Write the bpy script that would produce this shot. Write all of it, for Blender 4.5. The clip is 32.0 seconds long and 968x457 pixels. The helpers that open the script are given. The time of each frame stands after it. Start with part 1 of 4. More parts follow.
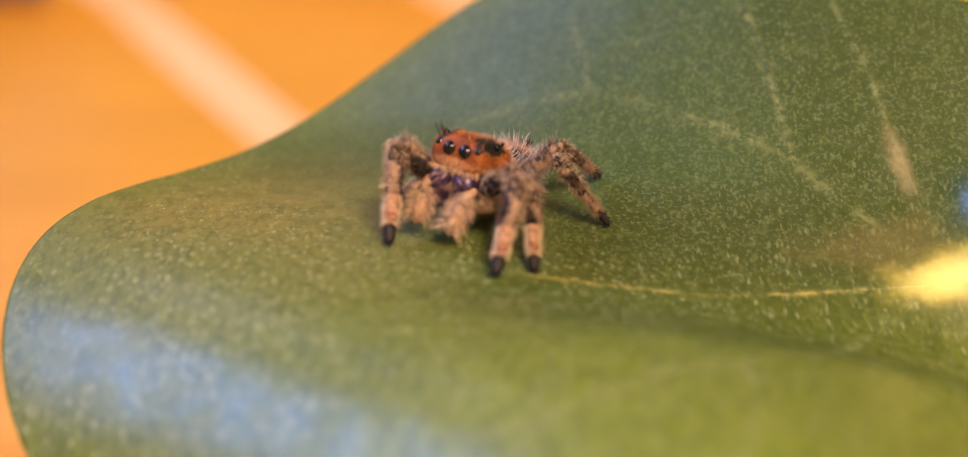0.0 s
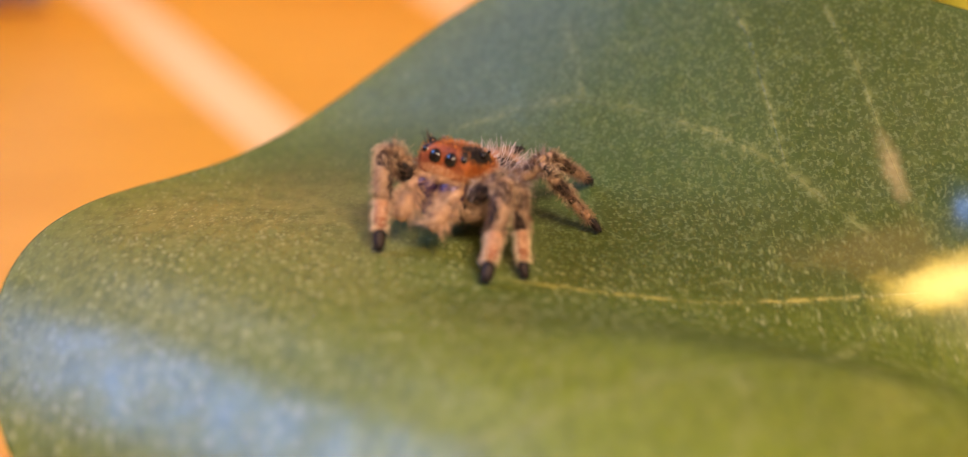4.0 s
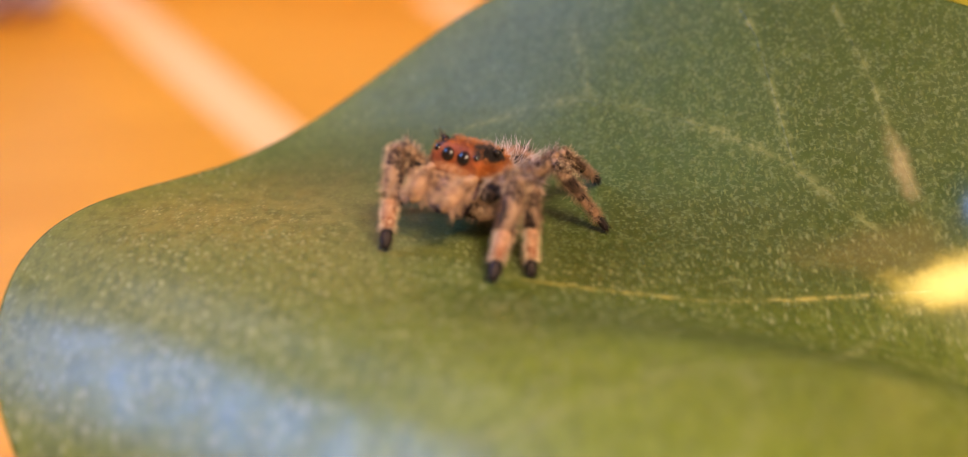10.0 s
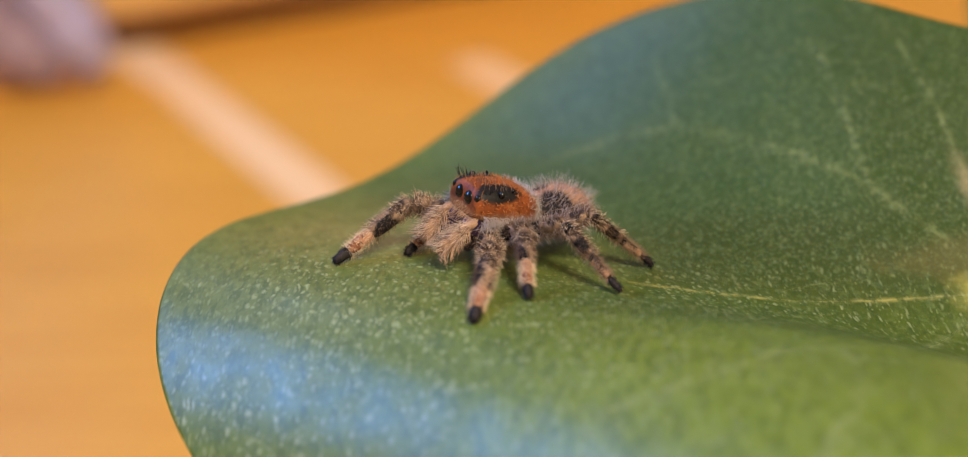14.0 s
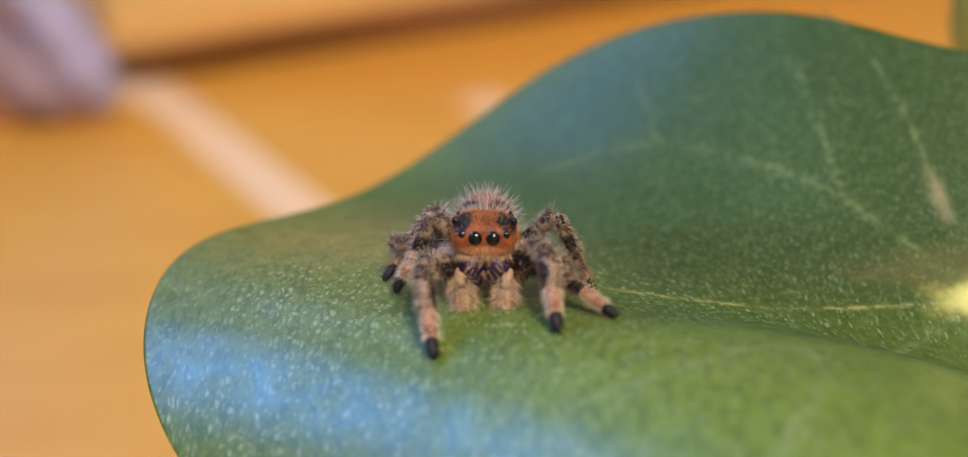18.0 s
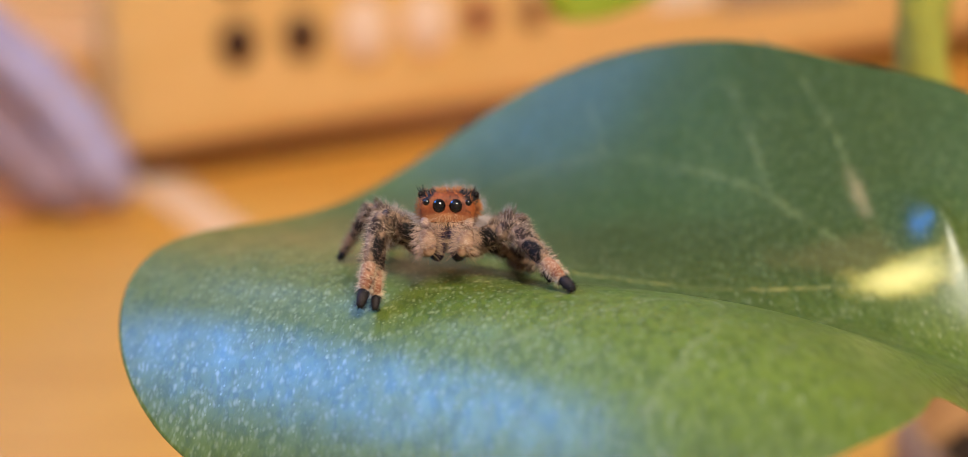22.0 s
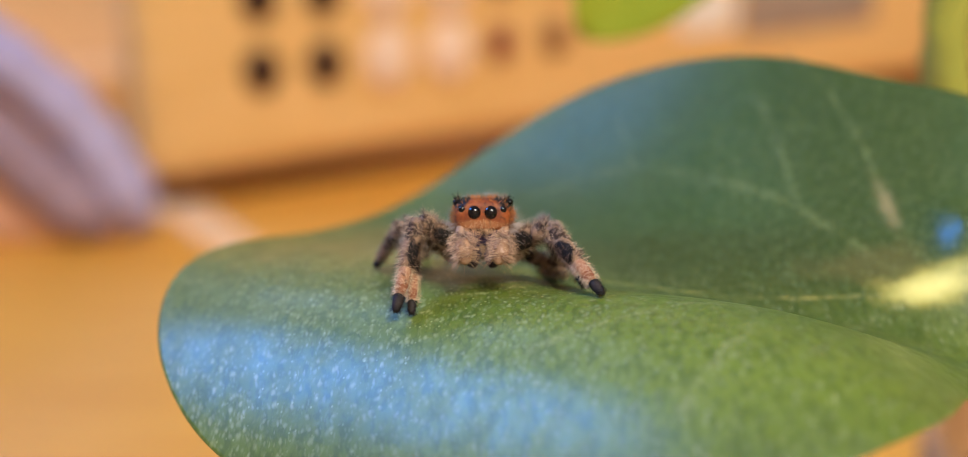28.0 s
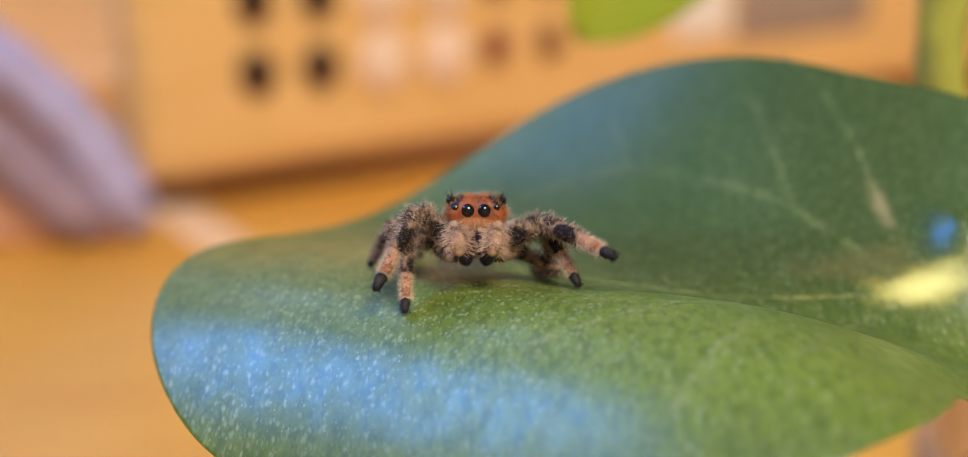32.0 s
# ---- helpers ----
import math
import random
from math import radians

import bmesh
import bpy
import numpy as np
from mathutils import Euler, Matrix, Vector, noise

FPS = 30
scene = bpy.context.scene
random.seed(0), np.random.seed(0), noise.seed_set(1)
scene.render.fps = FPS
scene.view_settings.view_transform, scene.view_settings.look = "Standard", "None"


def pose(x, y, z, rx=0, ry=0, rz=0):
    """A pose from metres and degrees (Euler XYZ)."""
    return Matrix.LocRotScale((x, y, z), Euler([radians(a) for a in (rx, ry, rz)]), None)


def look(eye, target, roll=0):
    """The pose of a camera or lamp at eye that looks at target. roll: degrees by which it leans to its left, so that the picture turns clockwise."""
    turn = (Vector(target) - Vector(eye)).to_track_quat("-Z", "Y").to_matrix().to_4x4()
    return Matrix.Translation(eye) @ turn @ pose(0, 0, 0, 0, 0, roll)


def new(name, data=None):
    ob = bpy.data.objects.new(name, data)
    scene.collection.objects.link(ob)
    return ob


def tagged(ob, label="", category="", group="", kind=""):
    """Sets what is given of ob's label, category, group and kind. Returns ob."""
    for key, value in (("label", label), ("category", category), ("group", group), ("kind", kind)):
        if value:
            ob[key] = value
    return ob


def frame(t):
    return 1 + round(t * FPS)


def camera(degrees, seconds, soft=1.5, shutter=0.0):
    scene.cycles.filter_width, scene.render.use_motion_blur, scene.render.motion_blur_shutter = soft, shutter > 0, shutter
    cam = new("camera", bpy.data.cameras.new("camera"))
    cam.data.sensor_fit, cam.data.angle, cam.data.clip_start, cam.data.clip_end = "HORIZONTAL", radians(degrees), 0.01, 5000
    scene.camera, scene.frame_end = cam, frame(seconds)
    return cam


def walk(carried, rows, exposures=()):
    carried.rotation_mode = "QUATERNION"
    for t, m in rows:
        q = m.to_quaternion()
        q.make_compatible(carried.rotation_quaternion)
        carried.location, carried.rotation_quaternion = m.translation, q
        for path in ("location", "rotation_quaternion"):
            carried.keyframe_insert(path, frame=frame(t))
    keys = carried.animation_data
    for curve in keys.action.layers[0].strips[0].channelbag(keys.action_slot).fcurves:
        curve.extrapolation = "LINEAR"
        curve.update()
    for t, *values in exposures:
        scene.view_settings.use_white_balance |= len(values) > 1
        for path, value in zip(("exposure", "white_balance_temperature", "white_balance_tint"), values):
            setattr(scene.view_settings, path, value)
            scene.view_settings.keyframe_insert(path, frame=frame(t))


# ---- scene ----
# The place is planned in centimetres; CM turns them into metres.
CM = 0.01
cam = camera(37.66, 32.0, soft=0.55)
cam.data.dof.use_dof = True
cam.data.dof.focus_distance = 0.0920
cam.data.dof.aperture_fstop = 17.0
PATH = [
    (0, (0.00025, -0.06746, 0.04163), (0.00530, 0.01757, -0.01076), 1.41),
    (0.5, (0.00017, -0.06774, 0.04152), (0.00524, 0.01736, -0.01074), 1.38),
    (1, (0.00010, -0.06788, 0.04153), (0.00509, 0.01718, -0.01081), 1.37),
    (1.5, (0.00018, -0.06802, 0.04149), (0.00497, 0.01699, -0.01096), 1.28),
    (2, (-0.00013, -0.06813, 0.04121), (0.00465, 0.01693, -0.01116), 1.28),
    (2.5, (0.00012, -0.06788, 0.04139), (0.00501, 0.01715, -0.01101), 1.33),
    (3, (0.00019, -0.06794, 0.04138), (0.00501, 0.01720, -0.01085), 1.26),
    (3.5, (0.00088, -0.06704, 0.04149), (0.00594, 0.01816, -0.01061), 1.48),
    (5.5, (0.00062, -0.06740, 0.04151), (0.00554, 0.01770, -0.01078), 1.52),
    (6, (0.00042, -0.06739, 0.04144), (0.00544, 0.01760, -0.01102), 1.45),
    (6.5, (0.00054, -0.06753, 0.04132), (0.00538, 0.01760, -0.01093), 1.37),
    (7, (0.00070, -0.06714, 0.04146), (0.00573, 0.01800, -0.01076), 1.52),
    (7.5, (0.00111, -0.06657, 0.04118), (0.00598, 0.01851, -0.01114), 1.42),
    (8, (0.00131, -0.06677, 0.04129), (0.00619, 0.01834, -0.01098), 1.46),
    (8.5, (0.00073, -0.06655, 0.04040), (0.00552, 0.01873, -0.01161), 1.34),
    (9, (0.00085, -0.06674, 0.04055), (0.00550, 0.01868, -0.01124), 1.32),
    (9.5, (0.00090, -0.06694, 0.04049), (0.00546, 0.01859, -0.01111), 1.23),
    (10, (0.00093, -0.06715, 0.04059), (0.00543, 0.01852, -0.01079), 1.20),
    (10.5, (0.00098, -0.06719, 0.04067), (0.00540, 0.01853, -0.01063), 1.15),
    (11, (0.00139, -0.06715, 0.04136), (0.00594, 0.01860, -0.00988), 1.17),
    (11.5, (0.00090, -0.06728, 0.04163), (0.00535, 0.01836, -0.00980), 1.09),
    (12, (-0.00066, -0.06970, 0.04181), (0.00363, 0.01621, -0.00918), 0.80),
    (12.5, (-0.00352, -0.07372, 0.04207), (0.00039, 0.01280, -0.00792), 0.74),
    (13, (-0.00577, -0.07586, 0.04166), (-0.00242, 0.01130, -0.00724), 0.50),
    (13.5, (-0.00603, -0.07678, 0.04168), (-0.00269, 0.01105, -0.00601), 0.44),
    (14, (-0.00564, -0.07687, 0.04163), (-0.00230, 0.01135, -0.00532), 0.41),
    (14.5, (-0.00593, -0.07783, 0.04050), (-0.00268, 0.01056, -0.00614), 0.73),
    (16.5, (-0.00427, -0.08023, 0.04101), (-0.00135, 0.00941, -0.00321), 0.42),
    (17, (-0.00436, -0.08068, 0.04065), (-0.00158, 0.00904, -0.00342), 0.44),
    (17.5, (-0.00379, -0.08002, 0.04072), (-0.00107, 0.00981, -0.00315), 0.43),
    (18, (-0.00368, -0.08019, 0.04076), (-0.00107, 0.00939, -0.00362), 0.49),
    (18.5, (-0.00153, -0.08254, 0.04082), (0.00107, 0.00736, -0.00290), 0.50),
    (19, (-0.00015, -0.08401, 0.04026), (0.00218, 0.00649, -0.00221), 0.39),
    (19.5, (0.00023, -0.08533, 0.04055), (0.00256, 0.00559, -0.00102), 0.32),
    (20, (0.00005, -0.08701, 0.03921), (0.00200, 0.00441, -0.00126), 0.47),
    (20.5, (0.00055, -0.08868, 0.03911), (0.00236, 0.00330, -0.00011), 0.31),
    (21, (0.00105, -0.09016, 0.03665), (0.00231, 0.00219, -0.00167), 0.16),
    (21.5, (0.00067, -0.09115, 0.03549), (0.00203, 0.00150, -0.00213), 0.13),
    (22, (0.00131, -0.09201, 0.03543), (0.00249, 0.00112, -0.00098), 0.07),
    (22.5, (0.00113, -0.09223, 0.03457), (0.00213, 0.00110, -0.00134), 0.20),
    (23, (0.00101, -0.09236, 0.03432), (0.00190, 0.00107, -0.00132), 0.25),
    (23.5, (0.00111, -0.09222, 0.03423), (0.00185, 0.00115, -0.00156), 0.19),
    (24, (0.00080, -0.09236, 0.03385), (0.00154, 0.00092, -0.00219), 0.17),
    (24.5, (0.00039, -0.09277, 0.03406), (0.00094, 0.00051, -0.00198), 0.12),
    (25, (0.00050, -0.09246, 0.03411), (0.00097, 0.00092, -0.00168), 0.10),
    (25.5, (0.00015, -0.09269, 0.03394), (0.00047, 0.00071, -0.00179), 0.02),
    (27.5, (0.00055, -0.09392, 0.03434), (0.00046, -0.00011, -0.00030), -0.07),
    (28, (0.00025, -0.09397, 0.03446), (0.00009, -0.00007, 0.00006), -0.11),
    (28.5, (0.00022, -0.09380, 0.03441), (0.00002, 0.00011, 0.00005), -0.16),
    (29, (0.00006, -0.09388, 0.03425), (-0.00018, 0.00008, 0.00001), -0.14),
    (29.5, (0.00022, -0.09375, 0.03418), (0.00005, 0.00022, -0.00002), -0.12),
    (30, (0.00000, -0.09397, 0.03420), (-0.00000, 0.00000, 0.00000), -0.00),
    (30.5, (0.00027, -0.09409, 0.03403), (0.00020, -0.00006, 0.00000), -0.08),
    (31, (0.00040, -0.09424, 0.03414), (0.00039, -0.00020, 0.00014), -0.07),
    (31.5, (0.00048, -0.09395, 0.03413), (0.00061, 0.00012, 0.00023), -0.00),
    (32, (0.00038, -0.09411, 0.03406), (0.00054, -0.00010, -0.00002), 0.03),
]
walk(cam, [(t, look(eye, target, roll)) for t, eye, target, roll in PATH],
     exposures=[(0, 0.18, 8350, 26), (11, 0.18, 8350, 26), (13, 0.20, 7200, 16), (14, -0.03, 6450, 7), (18, -0.04, 5700, 2), (22, 0.0, 5750, 7), (32, 0.0, 5700, 4)])

# ---- light: a daylight window behind to the left, a warm ceiling lamp, the room's own bounce ----
world = bpy.data.worlds.new("world")
scene.world = world
world.use_nodes = True
wn = world.node_tree.nodes
sky = wn.new("ShaderNodeTexSky")
sky.sky_type, sky.sun_disc = "NISHITA", False
sky.sun_elevation, sky.sun_rotation = radians(40), radians(-40)
world.node_tree.links.new(sky.outputs[0], wn["Background"].inputs[0])
wn["Background"].inputs[1].default_value = 0.1


def area_lamp(name, eye, target, w, h, watts, colour):
    data = bpy.data.lights.new(name, "AREA")
    data.shape, data.size, data.size_y, data.energy, data.color = "RECTANGLE", w, h, watts, colour
    ob = new(name, data)
    ob.matrix_world = look(eye, target)
    return ob


area_lamp("west_window_daylight", (-1.24, 0.50, 1.05), (0, 0, 0), 0.85, 0.55, 25.0, (0.10, 0.33, 1.0))
area_lamp("north_window_daylight", (-0.76, 1.50, 1.13), (0, 0, 0), 0.36, 0.40, 1.9, (0.14, 0.40, 1.0))
area_lamp("ceiling_lamp_light", (0.40, -0.95, 1.44), (0.40, -0.949, 0), 0.62, 0.62, 52.0, (1.0, 0.85, 0.64))


# ---- materials ----
class Mat:
    """A node material with a Principled shader and short ways to add to it."""

    def __init__(self, name, colour=(0.5, 0.5, 0.5), rough=0.6, spec=0.5, metal=0.0):
        self.m = bpy.data.materials.new(name)
        self.m.use_nodes = True
        self.t = self.m.node_tree
        self.b = self.t.nodes["Principled BSDF"]
        self.b.inputs["Roughness"].default_value = rough
        self.b.inputs["Specular IOR Level"].default_value = spec
        self.b.inputs["Metallic"].default_value = metal
        rgb = self.t.nodes.new("ShaderNodeRGB")
        rgb.outputs[0].default_value = (*colour, 1)
        self.c = rgb.outputs[0]
        self.v = self.t.nodes.new("ShaderNodeTexCoord").outputs["Object"]

    def link(self, a, b):
        self.t.links.new(a, b)

    def mapped(self, loc=(0, 0, 0), rot=(0, 0, 0), scale=(1, 1, 1)):
        n = self.t.nodes.new("ShaderNodeMapping")
        n.inputs["Location"].default_value = loc
        n.inputs["Rotation"].default_value = rot
        n.inputs["Scale"].default_value = scale
        self.link(self.v, n.inputs[0])
        return n.outputs[0]

    def ramp(self, value, lo, hi, a=0.0, b=1.0):
        n = self.t.nodes.new("ShaderNodeMapRange")
        n.interpolation_type = "SMOOTHSTEP"
        for k, x in zip(("From Min", "From Max", "To Min", "To Max"), (lo, hi, a, b)):
            n.inputs[k].default_value = x
        self.link(value, n.inputs["Value"])
        return n.outputs[0]

    def noise(self, scale, detail=3.0, vec=None, rough=0.55):
        n = self.t.nodes.new("ShaderNodeTexNoise")
        n.inputs["Scale"].default_value = scale
        n.inputs["Detail"].default_value = detail
        n.inputs["Roughness"].default_value = rough
        self.link(vec or self.v, n.inputs["Vector"])
        return n.outputs["Fac"]

    def cells(self, scale, vec=None):
        n = self.t.nodes.new("ShaderNodeTexVoronoi")
        n.inputs["Scale"].default_value = scale
        self.link(vec or self.v, n.inputs["Vector"])
        return n

    def math(self, op, a, b):
        n = self.t.nodes.new("ShaderNodeMath")
        n.operation = op
        for s, x in zip(n.inputs, (a, b)):
            if isinstance(x, (int, float)):
                s.default_value = x
            else:
                self.link(x, s)
        return n.outputs[0]

    def mix(self, fac, colour):
        """Lays a colour over what is there, by a mask."""
        n = self.t.nodes.new("ShaderNodeMix")
        n.data_type = "RGBA"
        if isinstance(fac, (int, float)):
            n.inputs[0].default_value = fac
        else:
            self.link(fac, n.inputs[0])
        self.link(self.c, n.inputs[6])
        if isinstance(colour, tuple):
            n.inputs[7].default_value = (*colour, 1)
        else:
            self.link(colour, n.inputs[7])
        self.c = n.outputs[2]
        return self

    def blob(self, centre, radii, wobble=0.35, wscale=300.0, soft=0.25, rot=0.0):
        """A mask, 1 inside an uneven ellipsoid (in centimetres, in the thing's own space)."""
        d = self.t.nodes.new("ShaderNodeVectorMath")
        d.operation = "SUBTRACT"
        self.link(self.v, d.inputs[0])
        d.inputs[1].default_value = [c * CM for c in centre]
        mp = self.t.nodes.new("ShaderNodeVectorRotate")
        mp.rotation_type = "Z_AXIS"
        mp.inputs["Angle"].default_value = radians(-rot)
        self.link(d.outputs[0], mp.inputs["Vector"])
        s = self.t.nodes.new("ShaderNodeVectorMath")
        s.operation = "MULTIPLY"
        self.link(mp.outputs[0], s.inputs[0])
        s.inputs[1].default_value = [1 / (r * CM) for r in radii]
        ln = self.t.nodes.new("ShaderNodeVectorMath")
        ln.operation = "LENGTH"
        self.link(s.outputs[0], ln.inputs[0])
        w = self.math("ADD", ln.outputs["Value"], self.math("MULTIPLY", self.math("SUBTRACT", self.noise(wscale), 0.5), wobble * 2))
        return self.ramp(w, 1 - soft, 1 + soft, 1.0, 0.0)

    def rough(self, value, lo, hi):
        self.link(self.ramp(value, 0.3, 0.7, lo, hi), self.b.inputs["Roughness"])
        return self

    def bump(self, height, strength=0.3, dist=0.0002):
        n = self.t.nodes.new("ShaderNodeBump")
        n.inputs["Strength"].default_value = strength
        n.inputs["Distance"].default_value = dist
        self.link(height, n.inputs["Height"])
        self.link(n.outputs[0], self.b.inputs["Normal"])
        return self

    def done(self):
        self.link(self.c, self.b.inputs["Base Color"])
        return self.m


def mat_leaf():
    m = Mat("leaf_green", (0.104, 0.150, 0.022), 0.34, 0.5)
    n1, n2 = m.noise(45, 3), m.noise(520, 3)
    m.mix(m.ramp(n1, 0.35, 0.7, 0, 0.6), (0.122, 0.164, 0.022))
    # shade is put into the colour: far half darker, shaded and brownish along the fold
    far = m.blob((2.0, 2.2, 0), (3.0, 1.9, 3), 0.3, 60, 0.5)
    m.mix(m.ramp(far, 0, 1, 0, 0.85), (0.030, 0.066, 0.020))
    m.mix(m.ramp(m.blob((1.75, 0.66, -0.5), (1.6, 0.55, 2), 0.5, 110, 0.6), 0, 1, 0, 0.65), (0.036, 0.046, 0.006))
    # the right end of the far half is darkened too, as shade
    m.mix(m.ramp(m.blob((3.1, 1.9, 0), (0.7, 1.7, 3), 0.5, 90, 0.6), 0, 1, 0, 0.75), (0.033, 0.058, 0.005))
    # the hazy sheen on the left lobe is painted as a paler colour
    m.mix(m.ramp(m.blob((-1.0, 0.6, -0.5), (1.5, 1.1, 2), 0.4, 70, 0.6), 0, 1, 0, 0.6), (0.150, 0.172, 0.050))
    # deeper green, with painted shade, along the near side of the midrib
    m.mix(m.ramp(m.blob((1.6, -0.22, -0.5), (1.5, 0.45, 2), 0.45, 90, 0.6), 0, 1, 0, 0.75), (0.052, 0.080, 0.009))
    # light painted into the near half: paler and yellower over its crest
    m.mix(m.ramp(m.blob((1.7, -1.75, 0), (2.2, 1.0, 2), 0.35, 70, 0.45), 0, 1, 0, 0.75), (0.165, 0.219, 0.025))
    # cells in rows across the blade: fine mottling, small dots, and larger pale pores on the near half
    warp = m.t.nodes.new("ShaderNodeTexNoise")
    warp.inputs["Scale"].default_value = 900
    m.link(m.v, warp.inputs["Vector"])
    off = m.t.nodes.new("ShaderNodeVectorMath")
    off.operation = "MULTIPLY_ADD"
    m.link(warp.outputs["Color"], off.inputs[0])
    off.inputs[1].default_value = (0.0005, 0.0005, 0.0)
    m.link(m.mapped(rot=(0, 0, radians(8)), scale=(1.0, 0.42, 0.42)), off.inputs[2])
    rows = off.outputs[0]
    pores = m.t.nodes.new("ShaderNodeVectorMath")
    pores.operation = "MULTIPLY_ADD"
    m.link(warp.outputs["Color"], pores.inputs[0])
    pores.inputs[1].default_value = (0.0007, 0.0007, 0.0)
    m.link(m.mapped(rot=(0, 0, radians(8)), scale=(1.0, 0.72, 0.72)), pores.inputs[2])
    m.mix(m.ramp(m.noise(1900, 3, rows), 0.42, 0.64, 0, 0.42), (0.030, 0.055, 0.010))
    m.mix(m.math("MULTIPLY", m.ramp(m.noise(1300, 3), 0.50, 0.68, 0, 0.32), m.ramp(far, 0, 1, 1.0, 0.5)), (0.17, 0.22, 0.07))
    patchy = m.ramp(m.noise(90, 3), 0.34, 0.60, 0.45, 1.0)
    f2 = m.cells(4200, rows)
    m.mix(m.math("MULTIPLY", m.math("MULTIPLY", m.ramp(f2.outputs["Distance"], 0.08, 0.45, 0.75, 0.0), m.ramp(f2.outputs["Color"], 0.2, 0.8)), m.math("MULTIPLY", patchy, m.ramp(far, 0, 1, 1.0, 0.45))), (0.23, 0.27, 0.10))
    # fine grey-green stipple on the far half
    m.mix(m.math("MULTIPLY", m.ramp(m.noise(3600, 3), 0.50, 0.66, 0, 0.55), far), (0.12, 0.165, 0.075))
    f = m.cells(2500, rows)
    fleck = m.math("MULTIPLY", m.ramp(f.outputs["Distance"], 0.05, 0.40, 0.95, 0.0), m.ramp(f.outputs["Color"], 0.2, 0.75))
    m.mix(m.math("MULTIPLY", fleck, m.math("MULTIPLY", patchy, m.ramp(far, 0, 1, 1.0, 0.24))), (0.28, 0.32, 0.15))
    big = m.cells(1900, pores.outputs[0])
    pore = m.math("MULTIPLY", m.ramp(big.outputs["Distance"], 0.08, 0.46, 0.8, 0.0), m.ramp(big.outputs["Color"], 0.1, 0.75))
    front = m.blob((-0.6, -0.7, -0.5), (2.5, 1.9, 3.0), 0.3, 80, 0.4)
    m.mix(m.math("MULTIPLY", pore, m.math("MULTIPLY", front, patchy)), (0.31, 0.35, 0.155))
    # crisp bright grains over the crest where the blade bends down
    grain = m.cells(2300, m.mapped(rot=(0, 0, radians(20)), scale=(1.0, 0.85, 0.85)))
    sparse = m.math("MULTIPLY", m.ramp(grain.outputs["Distance"], 0.10, 0.26, 1.0, 0.0), m.ramp(grain.outputs["Color"], 0.55, 0.75))
    bend = m.blob((-0.1, -1.1, -0.3), (2.1, 0.95, 2.0), 0.4, 120, 0.5)
    m.mix(m.math("MULTIPLY", sparse, m.math("MULTIPLY", m.ramp(bend, 0, 1, 0, 0.62), patchy)), (0.42, 0.47, 0.21))
    # the veins: chains of pale dots, and the dry beige streak
    at_vein = m.t.nodes.new("ShaderNodeAttribute")
    at_vein.attribute_name = "vein"
    broken = m.math("MULTIPLY", m.ramp(m.noise(1500, 3), 0.38, 0.60, 0.1, 1.0), m.ramp(m.noise(260, 2), 0.38, 0.58, 0.25, 1.0))
    m.mix(m.math("MULTIPLY", m.math("MULTIPLY", at_vein.outputs["Fac"], broken), 0.72), (0.26, 0.29, 0.11))
    rib = m.blob((1.7, 0.27, -0.55), (1.3, 0.12, 0.5), 0.3, 200, 0.4)
    m.mix(m.math("MULTIPLY", m.math("MULTIPLY", at_vein.outputs["Fac"], broken), m.ramp(rib, 0, 1, 0, 0.75)), (0.42, 0.34, 0.07))
    # the brownish dry patch and the yellow hub where the stalk joins
    m.mix(m.ramp(m.blob((2.98, 0.66, -0.5), (0.40, 0.16, 1.2), 1.0, 260, 0.8), 0, 1, 0, 0.34), (0.17, 0.13, 0.04))
    m.mix(m.ramp(m.blob((3.19, 1.20, -0.2), (0.050, 0.20, 1.0), 1.0, 900, 1.4, rot=8), 0, 1, 0, 0.5), (0.38, 0.30, 0.15))
    m.mix(m.ramp(m.blob((3.33, 0.40, -0.6), (0.33, 0.15, 1.0), 0.8, 520, 0.9, rot=8), 0, 1, 0, 0.7), (0.52, 0.46, 0.10))
    m.mix(m.blob((3.37, 0.40, -0.6), (0.24, 0.085, 1.0), 0.6, 700, 0.9, rot=8), (0.74, 0.68, 0.22))
    m.rough(n2, 0.30, 0.40)
    h = m.math("ADD", m.math("MULTIPLY", pore, 0.06), m.math("MULTIPLY", m.noise(2200, 2, rows), 0.8))
    return m.bump(h, 0.06, 0.00008).done()


def mat_noisy(name, a, b, scale, rough=0.6, spec=0.3, fine=None, bump=0.2, dist=0.0002):
    m = Mat(name, a, rough, spec)
    n = m.noise(scale, 4)
    m.mix(m.ramp(n, 0.35, 0.68), b)
    if fine:
        m.mix(m.ramp(m.noise(scale * 6, 3), 0.45, 0.7, 0, 0.6), fine)
    return m.bump(n, bump, dist).done()


def mat_wood(name, a, b, scale, rot, rough=0.3):
    m = Mat(name, a, rough, 0.5)
    v = m.mapped(rot=(0, 0, radians(rot)), scale=(1, 14, 14))
    g = m.noise(scale, 5, v)
    m.mix(m.ramp(g, 0.35, 0.7), b)
    m.mix(m.ramp(m.noise(scale * 0.35, 2), 0.4, 0.7, 0, 0.4), a)
    m.rough(g, rough - 0.06, rough + 0.12)
    return m.bump(g, 0.12, 0.0004).done()


